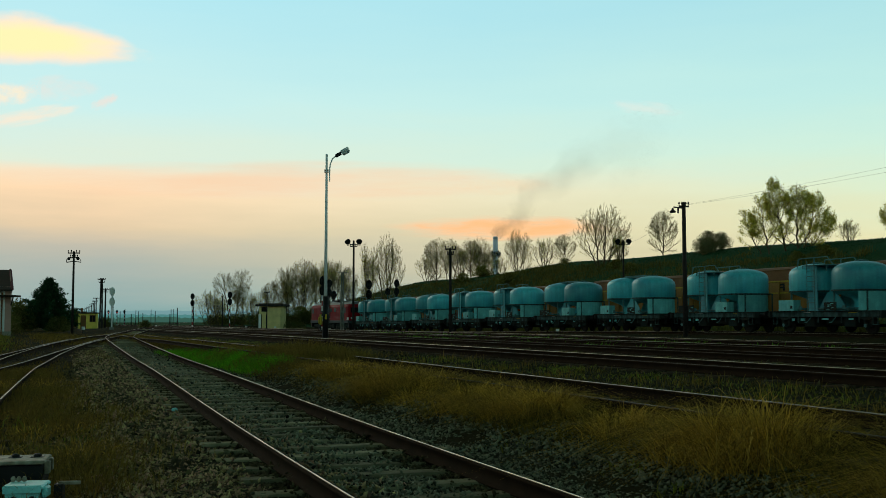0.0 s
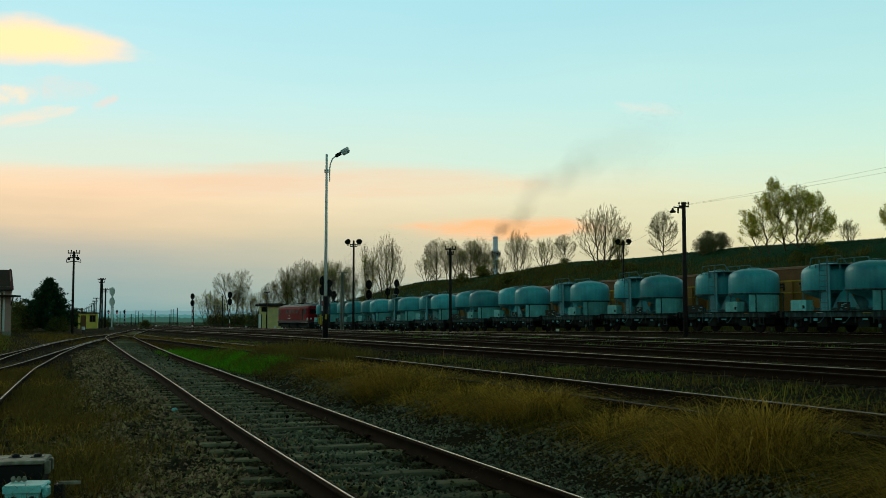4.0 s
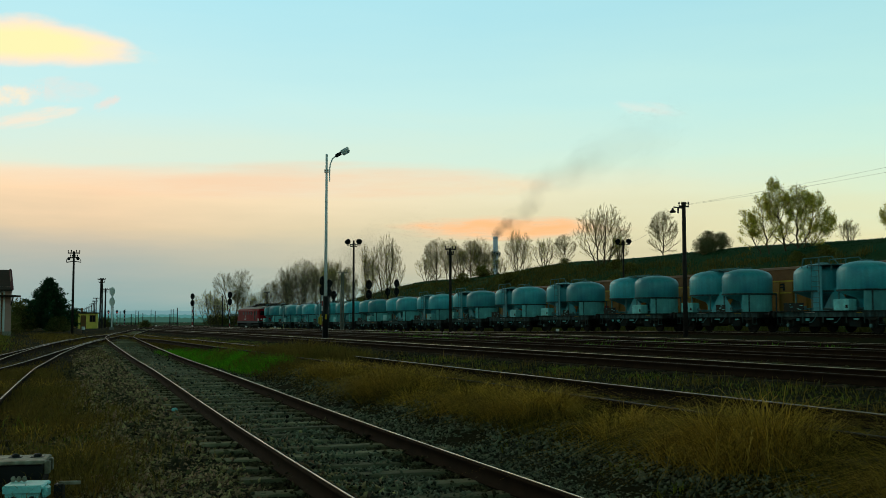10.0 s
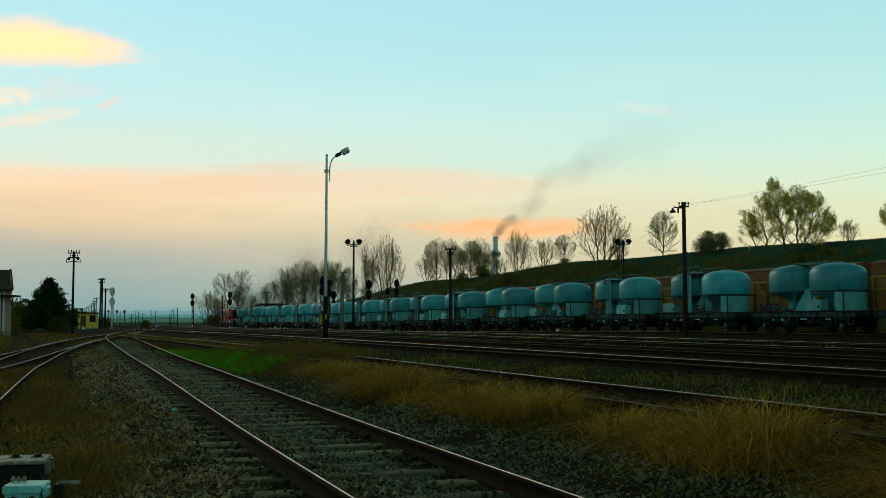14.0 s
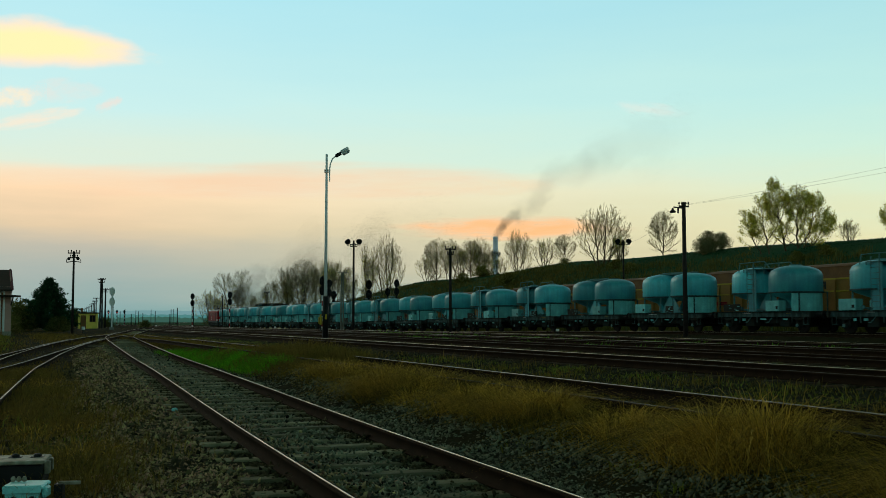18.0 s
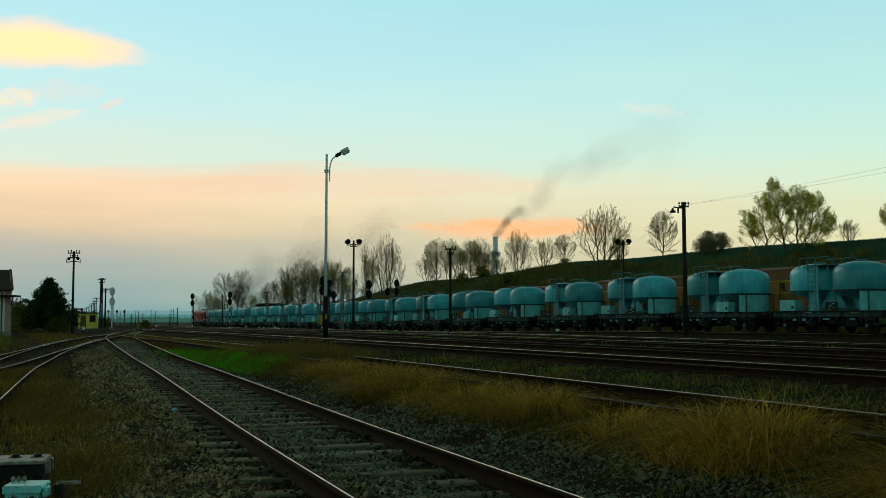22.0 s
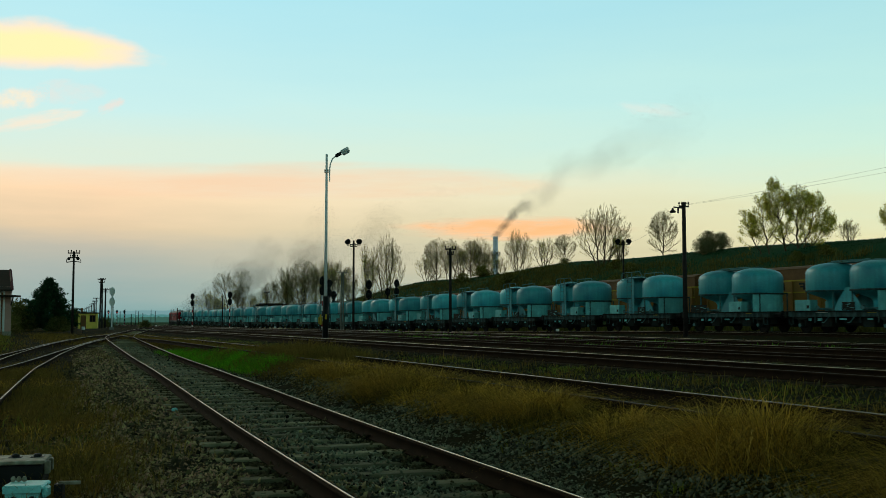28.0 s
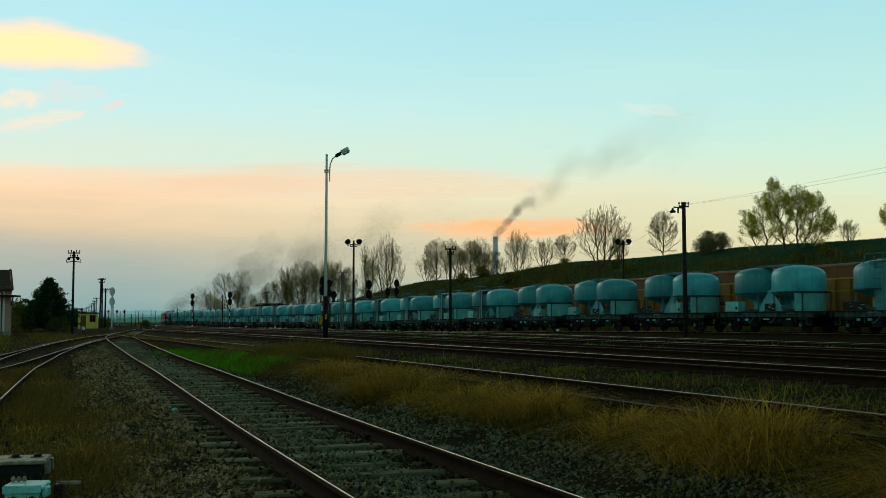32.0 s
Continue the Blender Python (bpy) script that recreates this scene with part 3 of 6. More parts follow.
def silo_wagon(variant, middle, seed):
    """variant: ladder (a ladder and top railing on the near side) or plain (a wide gusset there). middle: the box stands amidships."""
    rng = random.Random(seed)
    w = thing("cement_wagon", Matrix(), "two-silo cement wagon in dirty blue-grey paint" + ("" if variant == "plain" else " with ladder and top railing"), "freight wagon", "wagons of the cement train")
    running_gear(w, PITCH / 2, 3.05)
    for x in (-1.635, 1.635):
        m = Matrix.Translation((x, 0, 0))
        silo = part("silo", lathe(B(), SILO_SIDE, 40, m), M_SILO, w, "domed blue-grey silo", True)
        part("hopper", lathe(B(), SILO_LOW, 32, m), M_SILO, silo, "conical underside in shadow", True)
        # dark rim girder; the shadow under the silo foot is put into its paint
        part("rim", lathe(B(), [(1.47, 2.28), (1.53, 2.29), (1.53, 2.36), (1.5, 2.37)], 40, m), M_SOLEBAR, silo, "rim girder, its dark paint also holding the foot's shadow")
        bm = B()
        lathe(bm, [(.30, 3.84), (.30, 3.92), (.33, 3.92), (.33, 3.94), (.1, 3.97), (0, 3.97)], 16, m)
        tube(bm, (x - .33, 0, 3.94), (x - .5, 0, 3.9), .03, n=6)
        part("hatch", bm, M_LADDER, silo)
        for k in (-1, 1):
            for dx in (-.95, .95):
                part("silo_leg", tube(B(), (x + dx, k * 1.0, 1.24), (x + dx, k * 1.0, 2.3), .05, n=8), M_LADDER, silo)
    # skirt over the trailing half of the trailing silo
    bm = B()
    n = 16
    pts = [(-1.635 + 1.45 * math.cos(a), 1.45 * math.sin(a)) for a in np.linspace(math.pi * .715, math.pi * 1.285, n)]
    low = [bm.verts.new((x, y, 1.25)) for x, y in pts]
    high = [bm.verts.new((x, y, 2.27)) for x, y in pts]
    for i in range(n - 1):
        bm.faces.new((low[i], low[i + 1], high[i + 1], high[i]))
    bmesh.ops.recalc_face_normals(bm, faces=bm.faces[:])
    bmesh.ops.solidify(bm, geom=bm.faces[:], thickness=.02)
    part("skirt_panel", bm, M_SILO_PALE, w, "pale curved end panel")
    for x0, x1 in ((-1.75, -.62),) if middle else ((2.05, 3.25),):
        bm = B()
        box(bm, x0, x1, .82, 1.36, 1.25, 1.86, .02)
        locker = part("equipment_box", bm, M_SILO_PALE, w, "pale steel box")
        bm = B()
        box(bm, x0 + .08, x0 + .26, 1.36, 1.366, 1.38, 1.55)
        part("data_plate", bm, M_STEEL_DARK, locker)
    bm = B()
    box(bm, 2.15, 3.25, -1.3, -.82, 1.25, 1.82, .02)
    part("equipment_box", bm, M_SILO_PALE, w, "pale steel box")
    # gusset between the silos
    for y in ((.62, -.65) if variant == "plain" else (.45, -.65)):
        bm = B()
        prism(bm, [(-1.05, 1.25), (1.05, 1.25), (.75, 1.75), (.4, 2.2), (.16, 2.5), (-.14, 2.5), (-.38, 2.2), (-.75, 1.75)], *sorted((y, y + .03)))
        part("gusset", bm, M_SILO, w)
    # pipes and valves
    bm = B()
    for y in (.55, -.55):
        tube(bm, (-2.9, y, 1.36), (2.9, y, 1.36), .06, n=8)
    for x in (-1.635, 1.635):
        tube(bm, (x, 0, 1.34), (x, .95, 1.34), .07, n=8)
        lathe(bm, [(0, -.03), (.12, -.03), (.12, .03), (0, .03)], 12, Matrix.Translation((x + .2, 1.05, 1.42)) @ Matrix.Rotation(math.pi / 2, 4, "X"))
    part("pipework", bm, M_LADDER, w)
    part("air_tank", tube(B(), (-1.5, .2, .72), (.6, .2, .72), .24, n=14), M_STEEL_DARK, w)
    # dark gear boxes added to fill the shaded gap under the frame
    for x in (-1.9, 1.1):
        bm = B()
        box(bm, x, x + .8, -.7, .75, .38, .92, .03)
        part("brake_gear", bm, M_STEEL_DARK, w)
    for x in (-3.9, 3.55):
        for y in (1.22,):
            bm = B()
            box(bm, x, x + .35, y - .12, y, .5, .54)
            box(bm, x, x + .03, y - .03, y, .5, .95)
            box(bm, x + .32, x + .35, y - .03, y, .5, .95)
            part("step_iron", bm, M_SOLEBAR, w)
    # small fittings under the frame
    for x, wide in ((-2.05, .34), (-.25, .5), (1.55, .3), (2.35, .22)):
        bm = B()
        box(bm, x, x + wide, 1.0, 1.03, .70 + .06 * (wide > .3), .84, .008)
        part("label_frame", bm, M_SILO_PALE, w, "small pale frame for papers")
    for x in (-.9, .95):
        bm = B()
        tube(bm, (x, 1.12, .9), (x + .28, 1.16, .62), .022, n=6)
        tube(bm, (x + .28, 1.16, .62), (x + .42, 1.17, .62), .03, n=6)
        part("brake_lever", bm, M_LADDER, w, "grey-green changeover lever")
    for x in (-2.6, -1.35, .35, 1.9):
        bm = B()
        box(bm, x, x + .07, 1.12, 1.15, .6, 1.2, .01)
        part("hanger", bm, M_SOLEBAR, w)
    # stencilled notices: unreadable, as plain bars
    bm = B()
    x0, wide = (1.75, 1.6) if middle else (-1.05, .9)
    box(bm, x0, x0 + wide, 1.20, 1.22, 1.26, 1.70)
    board = part("notice_board", bm, M_STEEL_DARK, w, "dark panel with pale markings")
    for i in range(5):
        bx = x0 + rng.uniform(.04, wide - .3)
        part("marking", box(B(), bx, bx + rng.uniform(.08, .26), 1.221, 1.227, 1.31 + .075 * i, 1.335 + .075 * i + rng.uniform(0, .02)), M_SILO_PALE, board)
    bm = B()
    bars(bm, 1.0, 1.17, 1, 1.122, rng, .9, .08)
    part("marking", bm, M_WHITE, w, "unreadable pale marking")
    bm = B()
    bars(bm, -2.4, 1.15, 1, 1.122, rng, .6, .08)
    part("marking", bm, M_YELLOW, w, "unreadable yellow marking")
    if variant != "plain":
        bm = B()
        for x in (.42, .98):
            tube(bm, (x, 1.32, 1.22), (x, 1.32, 4.0), .032, n=6)
        for i in range(9):
            tube(bm, (.42, 1.32, 1.4 + .29 * i), (.98, 1.32, 1.4 + .29 * i), .018, n=5)
        part("ladder", bm, M_LADDER, w)
        bm = B()
        box(bm, .36, 1.04, 1.16, 1.19, 1.25, 3.72)
        part("back_plate", bm, M_SILO, w, "flat plate behind the ladder")
        bm = B()
        box(bm, -.5, 1.3, -.45, 1.3, 3.72, 3.76)
        for x in (-.5, 1.3):
            for y in (-.45, 1.3):
                tube(bm, (x, y, 3.4), (x, y, 3.74), .03, n=6)
        part("walkway", bm, M_LADDER, w)
        for y in (1.3, -.6):
            bm = B()
            pts = [(1.75, y, 3.62), (1.62, y, 4.13), (-.55, y, 4.16), (-1.0, y, 3.72)]
            for a, b in zip(pts[:-1], pts[1:]):
                tube(bm, a, b, .028, n=6)
            tube(bm, (.42, y, 3.7), (.42, y, 4.15), .028, n=6)
            part("top_railing", bm, M_LADDER, w)
    else:
        for y in (.35, -.35):
            bm = B()
            tube(bm, (-1.3, y, 3.95), (1.3, y, 3.95), .03, n=6)
            part("top_railing", bm, M_LADDER, w)
        bm = B()
        box(bm, -1.2, 1.2, -.35, .35, 3.84, 3.88)
        part("walkway", bm, M_LADDER, w)
    for y in (-1.02, 1.02):
        bm = B()
        tube(bm, (-3.04, y, 1.22), (-3.04, y, 2.36), .045, n=6)
        part("end_post", bm, M_SOLEBAR, w)
        bm = B()
        tube(bm, (-3.04, y, 2.34), (-1.75, y * 1.51, 2.34), .035, n=6)
        part("side_rail", bm, M_SOLEBAR, w)
    part("end_rail", tube(B(), (-3.04, -1.02, 2.34), (-3.04, 1.02, 2.34), .035, n=6), M_SOLEBAR, w)
    return w


MODELS = {(k, m): silo_wagon(k, m, i * 2 + m) for i, k in enumerate(("ladder", "plain")) for m in (True, False)}
# k counts forward from the wagon at FIRST; the boxes alternate along the train
PLAIN = {3, 2, -3, -4, -7, -8, -15, -16, -17, -18, -23, -24, 6}
wagons, axles, used = [], [], set()
for k in range(8, -25, -1):
    kind = ("plain" if k in PLAIN else "ladder", k % 2 == 1)
    here = on_line(FIRST + k * PITCH)
    if kind in used:
        w = copy_thing(MODELS[kind], here)
    else:
        used.add(kind)
        w = MODELS[kind]
        w.matrix_basis = here
    wagons.append((w, FIRST + k * PITCH))
    axles += [(o, .46) for o in w.children if o.name.startswith("wheelset")]


# ============ locomotive ============
def locomotive():
    w = thing("locomotive", Matrix(), "red diesel locomotive with grey frame and roof", "locomotive")
    h = 8.4
    bm = B()
    prof = [(-1.42, 1.45), (1.42, 1.45), (1.42, 3.2), (1.32, 3.52), (-1.32, 3.52), (-1.42, 3.2)]
    xs = [(-h, .86, 1.0), (-h + .25, .95, 1.0), (-h + .8, 1, 1), (h - .8, 1, 1), (h - .25, .95, 1.0), (h, .86, 1.0)]
    rings = []
    for x, k, kz in xs:
        rings.append([bm.verts.new((x, y * k, z)) for y, z in prof])
    for a, b in zip(rings[:-1], rings[1:]):
        for i in range(6):
            bm.faces.new((a[i], a[(i + 1) % 6], b[(i + 1) % 6], b[i]))
    bm.faces.new(rings[0][::-1])
    bm.faces.new(rings[-1])
    bmesh.ops.recalc_face_normals(bm, faces=bm.faces[:])
    body = part("body", bm, M_REDPAINT, w, "red body with rounded ends")
    bm = B()
    roof = [(-1.32, 3.52), (1.32, 3.52), (1.1, 3.72), (.75, 3.86), (0, 3.94), (-.75, 3.86), (-1.1, 3.72)]
    rings = []
    for x, k in ((-h + .12, .82), (-h + .9, .96), (-h + 1.6, 1), (h - 1.6, 1), (h - .9, .96), (h - .12, .82)):
        rings.append([bm.verts.new((x, y * k, 3.52 + (z - 3.52) * k)) for y, z in roof])
    for a, b in zip(rings[:-1], rings[1:]):
        for i in range(7):
            bm.faces.new((a[i], a[(i + 1) % 7], b[(i + 1) % 7], b[i]))
    bm.faces.new(rings[0][::-1])
    bm.faces.new(rings[-1])
    bmesh.ops.recalc_face_normals(bm, faces=bm.faces[:])
    part("roof", bm, M_ROOF_LOCO, w)
    bm = B()
    box(bm, -1.0, .6, -.4, .4, 3.92, 4.15, .05)
    part("exhaust", bm, M_BLACK, w)
    for x in (-4.2, 3.4):
        part("roof_fan", lathe(B(), [(.7, 3.9), (.7, 4.02), (.5, 4.05), (0, 4.05)], 20, Matrix.Translation((x, 0, 0))), M_ROOF_LOCO, w)
    bm = B()
    box(bm, -h + .05, h - .05, -1.43, 1.43, 1.08, 1.46, .03)
    part("side_frame", bm, M_LOCOGREY, w, "grey lower frame")
    for side in (-1, 1):
        for x in (-6.9, 7.2):
            bm = B()
            y0, y1 = sorted((side * 1.40, side * 1.432))
            box(bm, x - .5, x + .5, y0, y1, 2.4, 3.1, .01)
            part("cab_window", bm, M_GLASS_DARK, body)
        for x in (-3.0, -1.0, 1.0, 3.0):
            bm = B()
            y0, y1 = sorted((side * 1.40, side * 1.432))
            box(bm, x - .5, x + .5, y0, y1, 2.55, 3.05, .01)
            part("side_window", bm, M_GLASS_DARK, body)
        for x in (-5.7, 5.9):
            bm = B()
            y0, y1 = sorted((side * 1.40, side * 1.436))
            box(bm, x - .36, x + .36, y0, y1, 1.5, 3.1, .01)
            part("cab_door", bm, M_STEEL_DARK if x < 0 else M_REDPAINT, body)
        bm = B()
        y0, y1 = sorted((side * 1.42, side * 1.432))
        box(bm, .9, 2.3, y0, y1, 1.72, 1.84)
        box(bm, 1.5, 1.7, y0, y1, 2.1, 2.35)
        part("markings", bm, M_WHITE, body, "unreadable pale markings")
    for end in (-1, 1):
        bm = B()
        x0, x1 = sorted((end * (h - .03), end * (h + .02)))
        box(bm, x0, x1, -1.1, -.1, 2.45, 3.1, .01)
        box(bm, x0, x1, .1, 1.1, 2.45, 3.1, .01)
        part("windscreen", bm, M_GLASS_DARK, body)
        for side in (-1, 1):
            bm = B()
            tube(bm, (end * h, side * .95, 1.75), (end * (h + .06), side * .95, 1.75), .13, n=14)
            part("headlight", bm, M_LAMPGLASS, body)
            bm = B()
            tube(bm, (end * h, side * .875, 1.05), (end * (h + .5), side * .875, 1.05), .1, n=10)
            tube(bm, (end * (h + .46), side * .875, 1.05), (end * (h + .53), side * .875, 1.05), .24, n=16)
            part("buffer", bm, M_BLACK, w)
        bm = B()
        box(bm, *sorted((end * (h - .3), end * (h + .05))), -1.3, 1.3, .55, 1.1, .02)
        part("buffer_beam", bm, M_BLACK, w)
    bm = B()
    box(bm, -h - .05, -h + .45, 1.36, 1.45, 1.5, 1.85)
    part("number_plate", bm, M_WHITE, w, "white plate at the rear corner")
    for c in (-5.0, 5.0):
        bm = B()
        for side in (-1, 1):
            prism(bm, [(c - 2.3, .5), (c + 2.3, .5), (c + 2.5, .95), (c - 2.5, .95)], *sorted((side * 1.0, side * 1.15)))
            for x in (-1.9, 0, 1.9):
                tube(bm, (c + x, side * 1.1, .5), (c + x, side * 1.24, .5), .2, n=12)
        part("bogie_frame", bm, M_STEEL_DARK, w)
        for x in (-1.9, 0, 1.9):
            wheelset(w, c + x).location.z = .5
    bm = B()
    box(bm, -1.9, 1.9, -1.2, 1.2, .45, 1.08, .08)
    part("fuel_tank", bm, M_STEEL_DARK, w)
    return w


LOCO_AT = 135.45
loco = locomotive()
loco.matrix_basis = on_line(LOCO_AT)
axles += [(o, .46) for o in loco.children if o.name.startswith("wheelset")]


# ============ standing ochre wagons ============
def ochre_wagon():
    w = thing("hopper_wagon", Matrix(), "ochre covered freight wagon with brown upper band, standing empty", "freight wagon", "standing ochre wagons")
    h = 6.9
    running_gear(w, h + .6, 4.4)
    bm = B()
    box(bm, -h, h, -1.42, 1.42, 1.26, 3.15, .02)
    body = part("body", bm, M_OCHRE, w)
    bm = B()
    box(bm, -h - .01, h + .01, -1.46, 1.46, 3.15, 3.24, .01)
    part("waist_rail", bm, M_YELLOW, w, "yellow rail along the side")
    bm = B()
    prism(bm, [(-h, 3.24), (h, 3.24), (h, 3.95), (-h, 3.95)], -1.4, 1.4)
    part("upper_band", bm, M_BROWN, w)
    bm = B()
    pts = [(-1.46, 3.93), (-1.2, 4.06), (-.5, 4.16), (.5, 4.16), (1.2, 4.06), (1.46, 3.93)]
    a = [bm.verts.new((-h - .05, y, z)) for y, z in pts]
    b = [bm.verts.new((h + .05, y, z)) for y, z in pts]
    for i in range(5):
        bm.faces.new((a[i + 1], a[i], b[i], b[i + 1]))
    bm.faces.new(a)
    bm.faces.new(b[::-1])
    bm.faces.new((a[0], a[5], b[5], b[0]))
    bmesh.ops.recalc_face_normals(bm, faces=bm.faces[:])
    part("roof", bm, M_BROWN, w)
    for i in range(12):
        x = -h + .25 + i * (2 * h - .5) / 11
        for side in (-1, 1):
            bm = B()
            box(bm, x - .05, x + .05, *sorted((side * 1.42, side * 1.5)), 1.26, 3.15, .008)
            part("stanchion", bm, M_OCHRE, body)
    for side in (-1, 1):
        bm = B()
        box(bm, -h, h, *sorted((side * 1.42, side * 1.46)), 2.42, 2.5, .006)
        part("side_rail", bm, M_YELLOW, body)
    # dark chutes added to fill the shaded gap between the wheels
    for x in (-2.3, -.75, .8, 2.35):
        bm = B()
        prism(bm, [(x - .7, 1.26), (x + .7, 1.26), (x + .45, .32), (x - .45, .32)], -1.0, 1.0)
        part("discharge_chute", bm, M_STEEL_DARK, w)
    # end boxes added for the same shaded gap
    for x in (-5.9, 4.9):
        bm = B()
        box(bm, x, x + 1.0, -.9, .9, .4, 1.2, .03)
        part("brake_gear", bm, M_STEEL_DARK, w)
    # large faded lettering as plain dark blocks
    for x in (-4.4, -2.6, -.8, 1.0, 2.8):
        bm = B()
        box(bm, x - .28, x - .14, 1.425, 1.433, 2.6, 3.06)
        box(bm, x - .14, x + .22, 1.425, 1.433, 2.93, 3.06)
        box(bm, x - .14, x + .12, 1.425, 1.433, 2.76, 2.86)
        part("lettering", bm, M_BLACK, body, "faded dark block lettering")
    bm = B()
    for i, z in enumerate((1.75, 1.87)):
        box(bm, 4.6, 5.7, 1.425, 1.432, z, z + .11)
    part("marking", bm, M_REDPAINT, body, "small red stripe")
    return w


model = ochre_wagon()
for i in range(11):
    s = -22 + i * 15.1
    x, y = xy(s, 47.3)
    m = pose(x, y, flat_z(x, y) + .172, 0, 0, LINE)
    if i:
        copy_thing(model, m)
    else:
        model.matrix_basis = m


# ============ poles, lamps and signals ============
def stand(name, x, y, label, category, group="", turn=0.0, sink=.02):
    return thing(name, pose(x, y, gz(x, y) - sink, 0, 0, turn), label, category, group)


def yard_lamp():
    w = stand("street_lamp", -6.15, 54.8, "tall pale steel yard lamp with black foot and angled lantern", "lamp post")
    part("pole", tube(B(), (0, 0, 2.2), (0, 0, 9.75), .09, .06, 12), M_GALV, w, smooth_shade=True)
    part("foot", tube(B(), (0, 0, 0), (0, 0, 2.25), .16, .15, 12), M_BLACK, w, "thick black lower sleeve", True)
    bm = B()
    box(bm, -.28, -.2, -.22, .0, .75, 1.3)
    box(bm, .0, .1, -.24, -.19, 1.05, 1.3)
    part("sign", bm, M_YELLOW, w, "small yellow plate on the foot")
    bm = B()
    for z in (8.85, 8.95):
        tube(bm, (0, 0, z - .06), (0, 0, z - .02), .14, n=12)
        box(bm, -.12, .2, -.05, .05, z - .06, z - .02)
    part("clamp", bm, M_GALV, w)
    bm = B()
    pts = [(.16, 0, 8.3), (.16, 0, 8.95), (.2, 0, 9.25), (.3, 0, 9.5), (.48, 0, 9.65)]
    for a, b in zip(pts[:-1], pts[1:]):
        tube(bm, a, b, .035, n=8)
    part("arm", bm, M_GALV, w)
    tilt = Matrix.Translation((.48, 0, 9.63)) @ Matrix.Rotation(radians(-30), 4, "Y")
    bm = B()
    box(bm, 0, .34, -.11, .11, -.06, .1, .03)
    bm.transform(tilt)
    lantern = part("lantern", bm, M_BLACK, w)
    bm = B()
    box(bm, .33, .82, -.16, .16, -.02, .14, .05)
    bm.transform(tilt)
    part("lantern_cover", bm, M_GALV, lantern)
    bm = B()
    box(bm, .36, .80, -.14, .14, -.16, -.01, .06)
    bm.transform(tilt)
    part("lantern_bowl", bm, M_LAMPGLASS, lantern, "pale glass bowl")


yard_lamp()


def timber_pole(x, y, h, arms, lamps=0, turn=0.0, material=M_TARPOLE, label="dark weathered timber pole with crossarms and insulators", r=.15, double=False, dish=1.0, drop=0.0):
    w = stand("utility_pole", x, y, label, "utility pole", "yard poles", turn)
    if double:
        for k in (-1, 1):
            part("post", tube(B(), (k * .15, 0, 0), (k * .09, 0, h), r * .6, r * .5, 8), material, w)
        for i in range(5):
            bm = B()
            box(bm, -.2, .2, -.06, .06, h * (.15 + .18 * i), h * (.15 + .18 * i) + .14)
            part("spacer", bm, material, w)
    else:
        part("post", tube(B(), (0, 0, 0), (0, 0, h), r, r * .72, 10), material, w, smooth_shade=True)
    for z, half in arms:
        bm = B()
        box(bm, -half, half, -.05, .05, h + z - .05, h + z + .05, .01)
        arm = part("crossarm", bm, material, w)
        for k in (-1, -.45, .45, 1):
            bm = B()
            tube(bm, (k * half * .93, 0, h + z + .05), (k * half * .93, 0, h + z + .15), .02, n=6)
            lathe(bm, [(0, 0), (.05, .01), (.06, .05), (.035, .08), (.05, .1), (0, .16)], 8, Matrix.Translation((k * half * .93, 0, h + z + .12)))
            part("insulator", bm, M_STEEL_DARK, arm)
    for i in range(lamps):
        k = -1 if i % 2 else 1
        m = Matrix.Translation((k * .62 * (.4 + .6 * dish), -.1, h - drop - .15 - .3 * (i // 2))) @ Matrix.Rotation(radians(62), 4, "X") @ Matrix.Rotation(radians(k * 12), 4, "Y") @ Matrix.Scale(dish, 4)
        bm = lathe(B(), [(.0, -.32), (.16, -.28), (.3, -.1), (.36, .06), (.37, .1), (.33, .1), (.3, .04)], 18, m)
        fl = part("floodlight", bm, M_BLACK, w, "round black floodlight", True)
        bm = lathe(B(), [(.32, .05), (.2, .07), (0, .075)], 18, m)
        part("lens", bm, M_GLASS_DARK, fl)
        bm = B()
        tube(bm, (0, 0, h - drop - .35 - .3 * (i // 2)), (k * .62, 0, h - drop - .45 - .3 * (i // 2)), .035, n=6)
        tube(bm, (k * .62, 0, h - drop - .45 - .3 * (i // 2)), (k * .62, -.08, h - drop - .2 - .3 * (i // 2)), .03, n=6)
        part("bracket", bm, M_BLACK, w)
    return w


p_right = timber_pole(13.89, 60, 7.75, [(-.25, .3)], 0, 10, label="thick dark timber pole with a side bracket and small lamp", r=.145)
bm = B()
tube(bm, (0, 0, 7.4), (-.62, 0, 7.45), .04, n=6)
tube(bm, (-.35, 0, 7.45), (-.35, 0, 7.1), .05, n=6)
lathe(bm, [(0, 0), (.16, .02), (.18, .1), (.06, .2), (.05, .3), (0, .3)], 12, Matrix.Translation((-.68, 0, 7.1)))
part("lamp_bracket", bm, M_BLACK, p_right, "small hooded lamp on a bracket")
timber_pole(.55, 78, 6.4, [(-.12, .42), (-.5, .25)], 0, 15, r=.115)
timber_pole(-8.39, 98, 8.5, [(-.55, .35)], 2, -6, label="slender dark mast with two round black floodlights", r=.12, dish=.78)
timber_pole(18.15, 105, 9.0, [(-.4, .2)], 2, -8, label="dark mast with two round black floodlights", r=.12, dish=.78)
timber_pole(-11.36, 118, 6.75, [(0, .55)], 0, 10, M_CONCRETE, "paired grey concrete pole with a short crossarm", .17, True)
timber_pole(-31.84, 90, 7.1, [(-.15, .52), (-.55, .32)], 2, 0, label="dark timber pole with crossarms and two small floodlights", r=.11, dish=.4, drop=.5)
